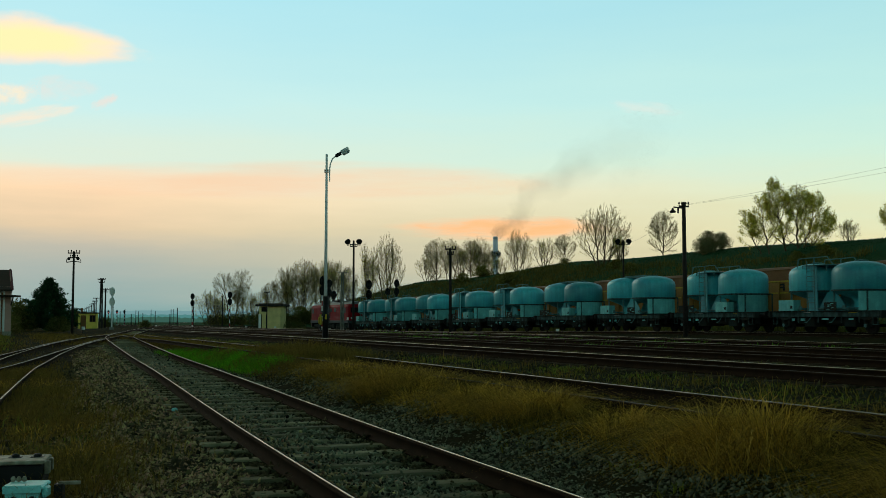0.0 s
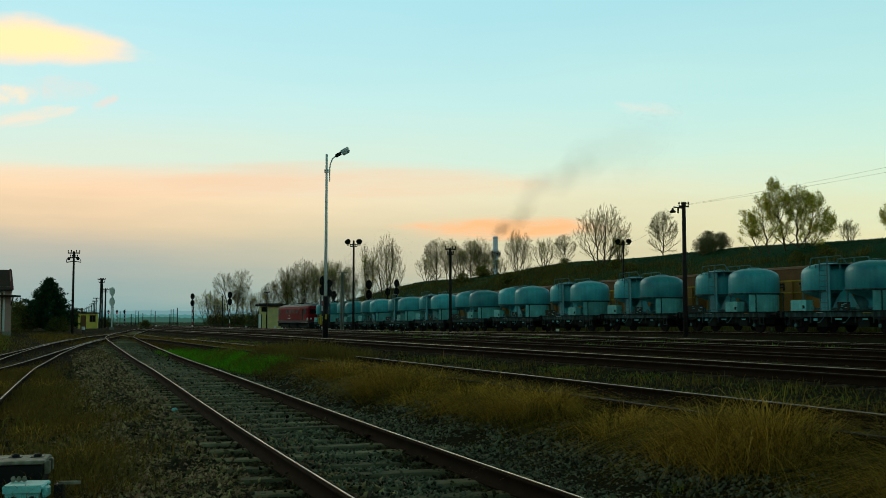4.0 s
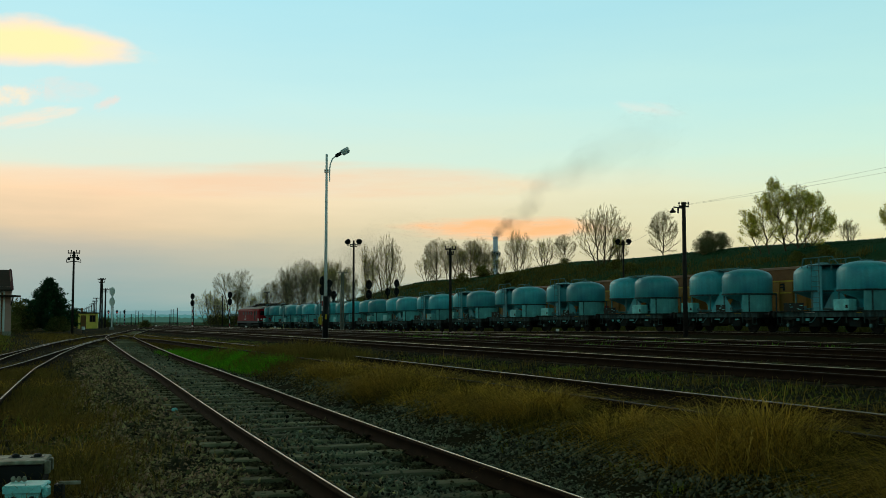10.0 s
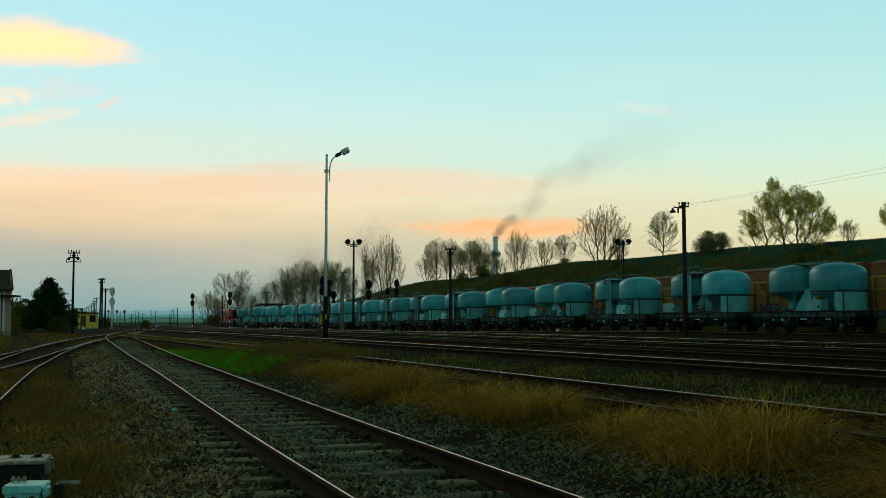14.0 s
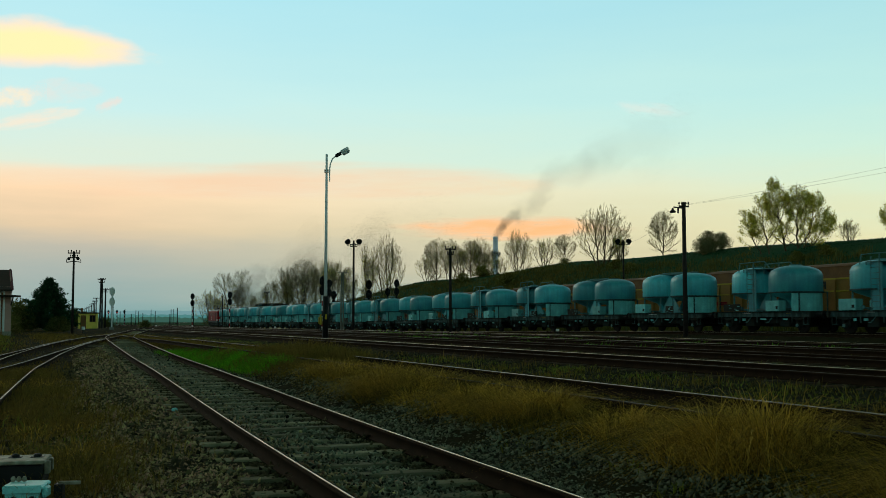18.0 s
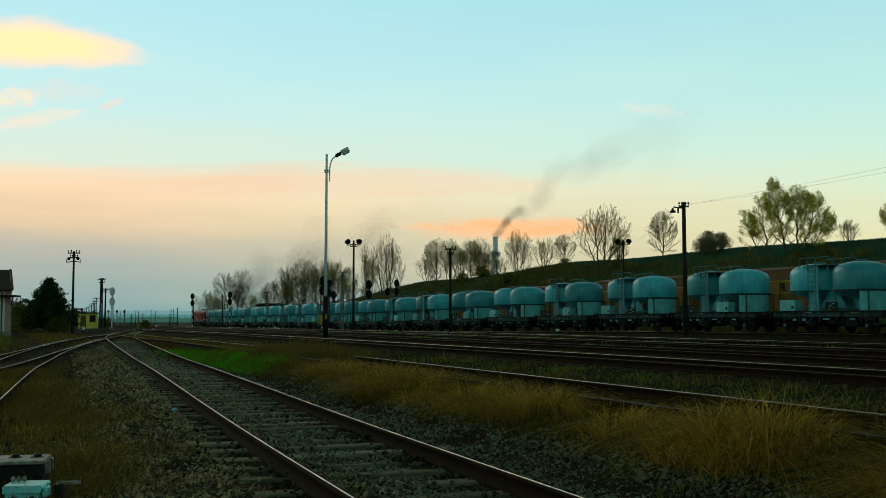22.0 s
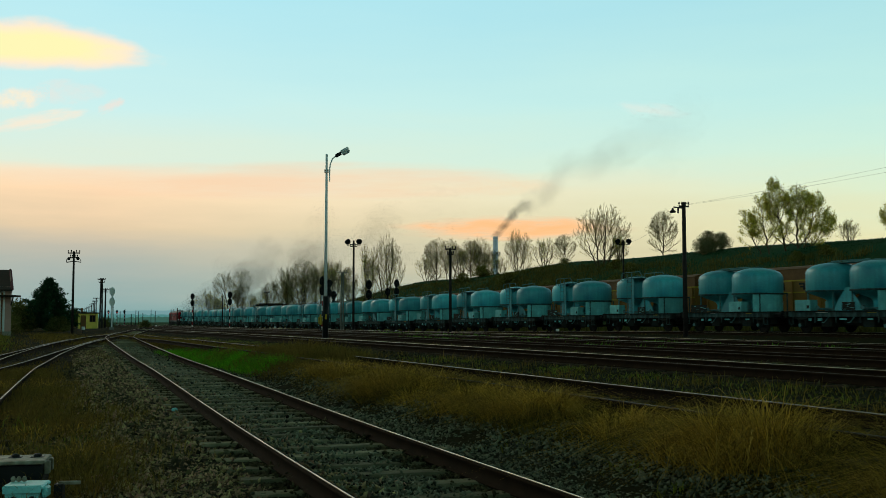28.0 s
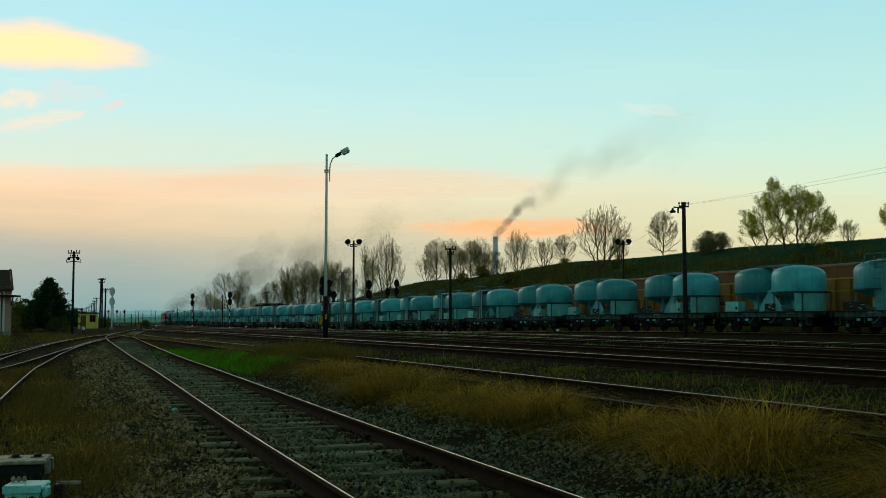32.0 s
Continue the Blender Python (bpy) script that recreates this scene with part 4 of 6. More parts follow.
timber_pole(-48.99, 150, 7.2, [(-.2, .55), (-.6, .4)], 0, 20, label="paired lattice pole with crossarms", r=.2, double=True)
timber_pole(-54.85, 170, 6.4, [(-.2, .6), (-.6, .4)], 0, 20, r=.16)
for i in range(9):
    y = 205 + 26 * i
    timber_pole(-.3275 * y - .8 - .006 * i * y * .3, y, 5.7, [(-.2, .6)], 0, 20, r=.13)
timber_pole(-33.17, 197.2, 7.1, [(-.15, .5)], 0, 5, r=.12)
timber_pole(-40.03, 190, 6.1, [(-.2, .12)], 0, 0, label="short dark post with a small hood", r=.12)
for x, y, h in ((-53.27, 210, 3.8), (-64.0, 215, 2.6), (-60.5, 232, 2.9), (-74, 240, 3.4), (-70.5, 246, 3.1), (-82, 270, 4.2), (-77, 265, 3.8), (-72, 262, 3.9), (-67, 258, 4.4), (-88, 300, 4.6), (-50.5, 212, 4.5), (-92, 330, 5.0), (-85, 330, 5.2), (-79, 330, 4.6)):
    p = stand("post", x, y, "thin dark upright post beside the far tracks", "post", "far posts")
    part("shaft", tube(B(), (0, 0, 0), (0, 0, h), .1, .08, 6), M_TARPOLE, p)


def head(parent, z, back=False, lit=False, k=1.0):
    """A signal head: a tall oval board with its lamp hoods."""
    bm = B()
    m = Matrix.Translation((0, -.12, z)) @ Matrix.Rotation(math.pi / 2, 4, "X") @ Matrix.Diagonal((.40 * k, .62 * k, 1, 1))
    lathe(bm, [(0, -.03), (1, -.03), (1, .03), (0, .03)], 22, m)
    board = part("signal_head", bm, M_WHITE if back else M_BLACK, parent, "pale grey oval board" if back else "black oval board", False)
    if not back:
        for dz in (.27 * k, -.27 * k):
            bm = B()
            mm = Matrix.Translation((0, -.15, z + dz)) @ Matrix.Rotation(math.pi / 2, 4, "X") @ Matrix.Scale(k, 4)
            lathe(bm, [(.15, .0), (.17, .0), (.17, .25), (.15, .25)], 14, mm)
            part("hood", bm, M_BLACK, board)
            bm = B()
            lathe(bm, [(0, .02), (.14, .02), (.14, .0)], 14, mm)
            part("lamp_lens", bm, M_REDGLOW if lit and dz < 0 else M_GLASS_DARK, board)
    bm = B()
    box(bm, -.16 * k, .16 * k, -.12, .1, z - .45 * k, z + .45 * k, .03)
    part("lamp_case", bm, M_WHITE if back else M_BLACK, board)


def signal(x, y, h, heads=2, striped=False, back=False, lit=False, turn=0.0, label="", step=1.28, k=1.0):
    w = stand("railway_signal", x, y, label or "black two-headed colour light signal on a slim post", "railway signal", "yard signals", turn)
    top = h - heads * step
    if striped:
        n = 7
        for i in range(n):
            a, b = top * i / n, top * (i + 1) / n
            bm = tube(B(), (0, 0, a), (0, 0, b), .085, n=10)
            part("mast_band", bm, (M_WHITE, M_REDPAINT, M_WHITE, M_BLACK)[i % 4], w)
        part("mast", tube(B(), (0, 0, top), (0, 0, h), .07, n=8), M_BLACK, w)
    else:
        part("mast", tube(B(), (0, 0, 0), (0, 0, h - .2), .085, .07, n=8), M_WHITE if back else M_BLACK, w)
    for i in range(heads):
        head(w, h - .62 * k - i * step, back, lit, k)
    bm = B()
    box(bm, -.25, .25, -.2, .2, 0, .35, .03)
    part("base", bm, M_CONCRETE, w)
    bm = B()
    for k in (-.14, .14):
        tube(bm, (k, .22, .3), (k, .22, h - .4), .018, n=5)
    for i in range(int(h / .35) - 2):
        tube(bm, (-.14, .22, .5 + .35 * i), (.14, .22, .5 + .35 * i), .012, n=4)
    part("ladder", bm, M_STEEL_DARK, w)
    return w


STRIPED = "two-headed colour light signal on a red and white striped mast"
signal(-10.71, 93, 4.95, 2, True, False, False, 6, STRIPED, .86, .70)
signal(-12.85, 118, 5.85, 2, turn=5, step=1.02, k=.8)
signal(-15.65, 150, 5.9, 2, turn=5)
signal(-9.92, 140, 7.0, 2, turn=2)
signal(-8.74, 165, 6.3, 1, turn=0)
signal(-5.68, 128, 6.55, 2, turn=2, step=.98, k=.78)
signal(-49.07, 205, 6.8, 2, True, False, False, 12, STRIPED)
signal(-38.71, 190, 7.0, 2, True, False, False, 12, STRIPED)
signal(-37.94, 120, 4.9, 2, False, True, False, 12, "two pale oval signal boards seen from behind on a grey post", 1.2, .78)
for x in (-83.06, -80.95, -79.1):
    signal(x, 260, 3.9, 1, True, False, x < -80, 15, "small distant signal on a striped mast, red light showing" if x < -80 else "small distant signal on a striped mast", 1.0, .66)

# yellow distance board by the lamp
w = stand("track_sign", -10.3, 88, "yellow board with black bars on a dark post", "railway sign")
part("post", tube(B(), (0, 0, 0), (0, 0, 1.25), .06, n=8), M_BLACK, w)
bm = B()
box(bm, -.17, .17, -.05, -.02, .75, 1.3, .01)
board = part("board", bm, M_YELLOW, w)
bm = B()
box(bm, -.1, .1, -.058, -.051, 1.0, 1.2)
box(bm, -.1, .02, -.058, -.051, .82, .92)
part("markings", bm, M_BLACK, board)


def point_lantern(x, y, h=.45):
    w = stand("point_indicator", x, y, "small white point lantern on a short post", "point indicator", "point indicators")
    part("post", tube(B(), (0, 0, 0), (0, 0, h * .6), .06, n=6), M_BLACK, w)
    bm = B()
    box(bm, -.11, .11, -.1, .1, h * .55, h, .03)
    part("lantern", bm, M_WHITE, w)


for x, y in ((-30.9, 90), (-24.6, 131), (-18.1, 113), (-19.6, 140), (-15.8, 150), (-46, 168), (-5.0, 112), (8.3, 76)):
    point_lantern(x, y, .62 if y == 90 else .4)

# two wires from the thick pole
def wire(a, b, sag):
    w = thing("overhead_wire", Matrix(), "thin dark overhead wire between poles", "wire", "overhead wires")
    a, b = Vector(a), Vector(b)
    V, F = [], []
    for i in range(21):
        k = i / 20
        p = a.lerp(b, k) - Vector((0, 0, sag * 4 * k * (1 - k)))
        V += [p + Vector((0, 0, .005)), p + Vector((.0045, 0, -.003)), p + Vector((-.0045, 0, -.003))]
        if i:
            F += [(3 * i - 3 + j, 3 * i - 3 + (j + 1) % 3, 3 * i + (j + 1) % 3, 3 * i + j) for j in range(3)]
    raw("strand", V, F, M_TARPOLE, w)


wire((14.1, 60, 7.85), (33.5, 40, 10.95), .35)
wire((13.6, 60, 7.75), (31.5, 39, 9.93), .35)
wire((13.6, 60, 7.85), (18.1, 104.8, 8.9), .6)


# ============ buildings ============
def window_in(parent, x0, x1, z0, z1, y, frame_mat=M_WHITE):
    bm = B()
    box(bm, x0, x1, y - .02, y + .02, z0, z1)
    win = part("window", bm, M_GLASS_DARK, parent)
    bm = B()
    t = .07
    for a, b, c, d in ((x0 - t, x0, z0 - t, z1 + t), (x1, x1 + t, z0 - t, z1 + t), (x0, x1, z0 - t, z0), (x0, x1, z1, z1 + t)):
        box(bm, a, b, y - .05, y + .02, c, d)
    box(bm, (x0 + x1) / 2 - .025, (x0 + x1) / 2 + .025, y - .04, y + .02, z0, z1)
    part("window_frame", bm, frame_mat, win)


def station_house():
    x, y = -30.52, 74.0
    w = stand("station_house", x, y, "whitewashed station house with pink corner and steep dark tiled roof", "house", turn=23.09)
    bm = B()
    box(bm, -9, -.42, 0, 7, 0, 3.5, .01)
    part("wall", bm, M_WALLWHITE, w)
    bm = B()
    box(bm, -.42, 0, -.04, 7, 0, 3.5, .01)
    part("corner_pilaster", bm, M_WALLPINK, w, "pink plaster corner")
    bm = B()
    box(bm, -9.05, .04, -.07, 7.0, 0, .35)
    part("plinth", bm, M_CONCRETE, w)
    bm = B()
    a = [(-9, -.5, 3.3), (.0, -.5, 3.3), (-.12, 3.5, 4.85), (-9, 3.5, 4.85)]
    b = [(-9, 7.5, 3.3), (.0, 7.5, 3.3)]
    vs = [bm.verts.new(p) for p in a + b]
    bm.faces.new((vs[0], vs[1], vs[2], vs[3]))
    bm.faces.new((vs[3], vs[2], vs[5], vs[4]))
    bmesh.ops.recalc_face_normals(bm, faces=bm.faces[:])
    bmesh.ops.solidify(bm, geom=bm.faces[:], thickness=.12)
    roof = part("roof", bm, M_TILE, w)
    for y1 in (-.5, 7.5):
        bm = B()
        d = Vector((-.12, 3.5 - y1, 1.55))
        for a, b in zip((0, .5), (.5, 1.0)):
            p, q = Vector((.03, y1, 3.3)) + d * a, Vector((.03, y1, 3.3)) + d * b
            tube(bm, p, q, .10, n=4)
        part("bargeboard", bm, M_BARGE, w, "dark red painted gable board")
    bm = B()
    prism(bm, [(-.12, 3.45), (.05, 3.45), (-.12, 4.7)], 1.0, 6.0)
    part("gable", bm, M_WALLPINK, w)
    bm = B()
    vs = [bm.verts.new(p) for p in ((-9, -.7, 3.1), (.6, -.7, 2.74), (.6, .1, 2.9), (-9, .1, 3.28))]
    bm.faces.new(vs)
    bmesh.ops.solidify(bm, geom=bm.faces[:], thickness=.1)
    part("canopy", bm, M_OLDWOOD, w, "dark timber canopy")
    bm = B()
    tube(bm, (-.62, -.09, .0), (-.62, -.09, 3.1), .05, n=8)
    part("downpipe", bm, M_BROWN, w)
    bm = B()
    tube(bm, (.1, -.6, 2.78), (-.02, -.06, 2.2), .05, n=6)
    part("canopy_brace", bm, M_OLDWOOD, w)
    window_in(w, -1.7, -1.0, 1.2, 2.5, -.01, M_BROWN)


station_house()


def yellow_hut():
    w = stand("trackside_hut", -50.9, 150, "small yellow plastered hut with flat dark roof", "hut", turn=14)
    bm = B()
    box(bm, -1.3, 1.3, 0, 2.2, 0, 2.15, .02)
    wall = part("wall", bm, M_WALLYELLOW, w)
    bm = B()
    box(bm, -1.5, 1.5, -.25, 2.4, 2.15, 2.3, .03)
    part("roof", bm, M_TILE, w)
    bm = B()
    box(bm, -1.05, -.75, .9, 1.2, 2.3, 2.95, .02)
    part("chimney", bm, M_BROWN, w)
    window_in(w, .35, 1.0, 1.0, 1.85, -.01, M_BROWN)
    bm = B()
    box(bm, -.95, -.2, -.03, .01, 0, 1.9)
    part("door", bm, M_BROWN, w)


yellow_hut()


def cream_shed():
    w = stand("signal_shed", -33.0, 200, "cream plastered shed with wide flat dark roof", "shed", turn=-10)
    bm = B()
    box(bm, -2.2, 2.05, 0, 3.2, 0, 4.42, .02)
    part("wall", bm, M_WALLCREAM, w)
    bm = B()
    box(bm, -2.75, 2.75, -.75, 3.7, 4.42, 4.78, .03)
    box(bm, -2.2, 2.2, -.2, 3.3, 4.78, 4.98, .03)
    part("roof", bm, M_TILE, w)
    bm = B()
    box(bm, -1.75, -.55, -.05, .02, 3.4, 4.3)
    part("window", bm, M_GLASS_DARK, w)
    for x in (-1.7, -.75):
        bm = B()
        box(bm, x - .08, x + .08, -.07, .01, 0, 2.9)
        part("pilaster", bm, M_OLDWOOD, w)
    bm = B()
    box(bm, -2.32, -1.85, -.03, .01, 0, 2.95)
    part("whitewash_panel", bm, M_WALLWHITE, w)


cream_shed()


# ============ trees ============
def wood_mesh(name, segs, material, parent):
    """Tapered limbs: rows of (start, end, r0, r1), three- or five-sided."""
    V, F = [], []
    for a, b, r0, r1 in segs:
        d = b - a
        if d.length < 1e-5:
            continue
        n = 6 if r0 > .06 else 3
        u = d.orthogonal().normalized()
        v = d.normalized().cross(u)
        k = len(V)
        for p, r in ((a, r0), (b, r1)):
            for i in range(n):
                c = 2 * math.pi * i / n
                V.append(p + u * (r * math.cos(c)) + v * (r * math.sin(c)))
        for i in range(n):
            j = (i + 1) % n
            F.append((k + i, k + j, k + n + j, k + n + i))
    return raw(name, V, F, material, parent)


def leaf_mesh(name, spots, size, material, parent, seed, droop=0.0):
    rng = np.random.default_rng(seed)
    n = len(spots)
    P = np.array([tuple(s) for s in spots])
    a, b = rng.normal(size=(n, 3)), rng.normal(size=(n, 3))
    a[:, 2] -= droop
    a /= np.linalg.norm(a, axis=1)[:, None]
    b -= (b * a).sum(1)[:, None] * a
    b /= np.linalg.norm(b, axis=1)[:, None]
    s = (size * rng.uniform(.6, 1.4, n))[:, None]
    V = np.stack([P - a * s, P + b * s * .5, P + a * s, P - b * s * .5], 1).reshape(-1, 3)
    F = np.arange(4 * n).reshape(-1, 4)
    return raw(name, V, F, material, parent)


def tree(name, label, lobes, seed, limbs=15, leaves=0, leaf=.1, leaf_mat=M_LEAF_OLIVE, depth=3, lean=34, step=.42, fork=.66, rise=.045, low=.06):
    """A tree of one or more stems; lobes are rows of foot x, top x, top y, lowest and highest point and radius of each stem's crown.
    Limbs leave the stem upwards and fork until they reach the crown's edge."""
    rng = random.Random(seed)
    w = thing(name, Matrix(), label, "tree")
    fine, ends = [], []
    for k, (x0, x1, y1, z0, z1, r) in enumerate(lobes):
        wood = []
        foot, top = Vector((x0, y1 * .25, -.25)), Vector((x1, y1, z1))
        shape = Vector((seed * 3.1, k * 7.7, 0))

        def inside(q):
            f = (q.z - z0) / (z1 - z0)
            if f > 1:
                return False
            f = max(0.0, f)
            wide = r * math.sin(math.pi * min(1, .16 + .84 * f ** .9)) ** .6 * (1 + .28 * noise.noise(q * .8 + shape))
            a = foot.lerp(top, min(1, max(0, (q.z + .25) / (z1 + .25))))
            return math.hypot(q.x - a.x, q.y - a.y) < wide

        def grow(p, d, girth, level, length):
            n = max(2, int(length / step))
            for i in range(n):
                d = (d + Vector((rng.gauss(0, .11), rng.gauss(0, .11), rise + rng.gauss(0, .06)))).normalized()
                q = p + d * (step * (1.0 if level < 3 else .75))
                if not inside(q):
                    break
                thin = girth * (1 - .75 / n)
                (wood if girth > .035 else fine).append((p, q, girth, thin))
                if level > 1 and rng.random() < .42:
                    e = q + (d + Vector((rng.gauss(0, .55), rng.gauss(0, .55), rng.gauss(.1, .3)))).normalized() * rng.uniform(.25, .65)
                    fine.append((q, e, .011, .007))
                p, girth = q, thin
                if level < depth and i and rng.random() < fork:
                    turn = Vector((rng.gauss(0, 1), rng.gauss(0, 1), rng.gauss(.1, .5)))
                    turn = (turn - d * turn.dot(d)).normalized()
                    grow(p, (d + turn * rng.uniform(.5, .85)).normalized(), girth * .62, level + 1, max(step * 2.5, (n - i) * step * .75))
            ends.append(p)
            if level >= depth - 1:
                for i in range(2):
                    e = p + (d + Vector((rng.gauss(0, .4), rng.gauss(0, .4), rng.gauss(.1, .3)))).normalized() * rng.uniform(.2, .5)
                    fine.append((p, e, .011, .007))
                    ends.append(e)

        base = .011 * z1 + .03
        nodes = [foot]
        for i in range(1, 13):
            f = i / 12
            q = Vector((x0 + (x1 - x0) * f ** .8, y1 * (.25 + .75 * f ** .8), -.25 + (z1 + .1) * f))
            q += Vector((rng.gauss(0, .08), rng.gauss(0, .08), 0)) * (i < 12)
            wood.append((nodes[-1], q, base * (1 - .92 * (i - 1) / 12), base * (1 - .92 * f)))
            nodes.append(q)
        for j in range(limbs):
            f = low + (.94 - low) * (j + rng.random()) / limbs
            i = f * 12
            p = nodes[int(i)].lerp(nodes[min(12, int(i) + 1)], i - int(i))
            turn, up = j * 2.4 + rng.uniform(-.5, .5), radians(lean + 26 * f + rng.gauss(0, 9))
            d = Vector((math.cos(turn) * math.cos(up), math.sin(turn) * math.cos(up), math.sin(up)))
            grow(p, d, base * .52 * (1 - .7 * f), 1, (z1 - p.z) * 1.05 + .6)
        wood_mesh("trunk", [(a, b, max(r0, .014), max(r1, .010)) for a, b, r0, r1 in wood], M_BARK, w)
    crown = wood_mesh("crown", [(a, b, max(r0, .015), max(r1, .010)) for a, b, r0, r1 in fine], M_TWIG, w)
    crown["label"] = "fine bare twigs" if leaves < 2000 else "twigs with thin leaves"
    if leaves:
        spots = []
        while len(spots) < leaves:
            a, b = rng.choice(fine)[:2]
            p = a.lerp(b, rng.random())
            if noise.noise(p * .62 + Vector((seed, 0, 0))) < -.08 and rng.random() < .8:
                continue
            spots.append(p + Vector((rng.gauss(0, .17), rng.gauss(0, .17), rng.gauss(-.03, .17))))
        leaf_mesh("foliage", spots, leaf, leaf_mat, w, seed)
    return w


def put(model, x, y, scale=1.0, turn=0.0, sink=.15, wide=1.0, first=False, label=""):
    m = pose(x, y, gz(x, y) - sink, 0, 0, turn)
    o = model if first else copy_thing(model, m)
    o.matrix_basis = m @ Matrix.Diagonal((scale * wide, scale * wide, scale, 1))
    if label:
        o["label"] = label
    return o


def put_top(model, x, y, top, turn=0.0, wide=1.0, first=False, label=""):
    """Stands a copy so that its crown ends at the height top."""
    return put(model, x, y, (top - gz(x, y)) / 10, turn, .15, wide, first, label)


BARE = "leafless deciduous tree with fine upright twigs"
bare_a = tree("bare_tree", BARE, [(-.4, -1.5, .6, 1.6, 9.2, 2.9), (.1, .6, -.5, 1.8, 10, 2.9), (.5, 2.6, .4, 1.6, 8.3, 2.6), (-.6, -3.3, -.3, 1.6, 7.2, 2.1)], 3, 12, 700, .08)
bare_b = tree("bare_tree", BARE, [(0, .1, .1, .5, 10, 3.7)], 8, 34, 150, .08, lean=28, fork=.74, rise=.06, low=.04)
bare_c = tree("bare_tree", BARE, [(-.9, -4.0, .5, .4, 7.8, 2.1), (-.4, -1.9, -.7, .5, 9.6, 2.0), (.1, .3, .6, .5, 9.2, 2.0), (.5, 1.9, .6, .5, 10, 2.0), (.9, 3.5, -.5, .4, 8.4, 2.0)], 14, 11, 1600, .085, lean=44)
bare_d = tree("bare_tree", "leafless tree forking into two spreading crowns", [(-.1, -1.7, .2, 4.6, 9.5, 2.3), (.1, 1.6, -.2, 4.8, 10, 2.4)], 31, 26, 200, .08, lean=26, low=.35)
big = tree("leafy_tree", "broad many-stemmed tree with thin olive autumn leaves", [(-3.2, -5.4, .6, .3, 5.7, 1.9), (-2.2, -3.6, -.8, .3, 7.5, 1.8), (.2, -1.5, .3, .5, 9.9, 2.0), (1.4, 1.5, -.6, .6, 9.5, 2.2), (2.0, 4.7, .5, .6, 8.4, 1.9), (2.6, 5.8, -.7, .3, 5.4, 1.8)], 23, 20, 24000, .095, lean=32)
put_top(big, 46.0, 140, 20.6, 0, 1.0, True)
put_top(big, 55.2, 120, 17.6, 170, label="broad many-stemmed tree with olive leaves at the field edge")
put_top(bare_a, 28.35, 185, 22.1, 0, 1.05, True)
put_top(bare_a, -11.4, 215, 19.6, 160, .52)
put_top(bare_c, -15.4, 217, 17.6, 120, .5)
put_top(bare_a, 18.9, 260, 24.2, 220, .8)
put_top(bare_b, 40.25, 190, 21.5, 80, .95, True)
put_top(bare_d, -52.7, 262, 14.1, 20, 1.0, True)
put_top(bare_b, -50.0, 262, 10.6, 70, .8)
put_top(bare_b, 25.5, 218, 19.4, 60, 1.1)
put_top(bare_c, 21.5, 222, 19.0, 10, 1.1, True)
for i, (x, y, k) in enumerate(((-3.8, 270, 18.5), (-1.5, 262, 22.0), (1.8, 268, 22.6), (4.6, 266, 20.5), (7.0, 270, 22.4), (9.2, 268, 22.8), (11.2, 268, 19.5))):
    put_top((bare_c, bare_b, bare_a)[i % 3], x, y, k, i * 67, .95)
for i, (x, k) in enumerate(((-44.5, 8.5), (-42.5, 11.0), (-40.2, 13.2), (-38.0, 14.6), (-35.8, 16.0), (-33.4, 16.2), (-31.0, 17.2), (-28.8, 17.0), (-26.6, 16.4), (-24.3, 15.4), (-22.4, 11.5), (-20.0, 10.0))):
    put_top((bare_c, bare_b)[i % 2], x, 248 + (i * 37) % 26, k, i * 51, .8)
put_top(bare_c, -63.2, 285, 10.2, 40)
put_top(bare_c, -60.8, 285, 8.4, 140, 1.1)
put_top(bare_c, 30.8, 182, 16.5, 90, 1.3)
put_top(bare_c, 14.0, 262, 17.5, 30, 1.2)
put_top(bare_c, 59.2, 152, 16.2, 30, 1.2)


def shrub(name, label, r, h, seed, n, size, material, twigs=60):
    rng = random.Random(seed)
    w = thing(name, Matrix(), label, "shrub")
    segs = []
    for i in range(twigs):
        a, k = rng.uniform(0, 6.28), rng.uniform(.1, 1)
        e = Vector((r * k * math.cos(a), r * k * math.sin(a), h * rng.uniform(.6, 1.05) * (1 - .5 * k * k)))
        mid = e * .5 + Vector((0, 0, .12 * h))
        segs += [(Vector((rng.gauss(0, .1), rng.gauss(0, .1), -.1)), mid, .04, .025), (mid, e, .025, .01)]
    wood_mesh("bush_wood", segs, M_TWIG, w)
    spots = []
    while len(spots) < n:
        a, k, c = rng.uniform(0, 6.28), rng.random() ** .45, rng.uniform(0, 1.45)
        p = Vector((r * k * math.cos(a) * math.cos(c), r * k * math.sin(a) * math.cos(c), h * (.12 + .88 * k * math.sin(c))))
        bulge = noise.noise(Vector((p.x * .9 / r * 2, p.y * .9 / r * 2, p.z * 1.8 / h)) + Vector((seed, 0, 0)))
        if bulge < -.12 - .25 * (k < .7):
            continue
        spots.append(p * (1 + .22 * bulge))
    leaf_mesh("foliage", spots, size, material, w, seed)
    return w


olive_bush = shrub("shrub", "olive-brown bushy undergrowth below the trees", 2.2, 2.6, 4, 2600, .11, M_BUSH)
dark_bush = shrub("shrub", "dark green rounded bush behind the tracks", 2.6, 3.2, 5, 4200, .11, M_LEAF_DARK)
grey_bush = shrub("shrub", "soft grey-olive rounded bush on the hillside", 2.5, 3.6, 6, 5200, .075, M_GREYBUSH, 160)
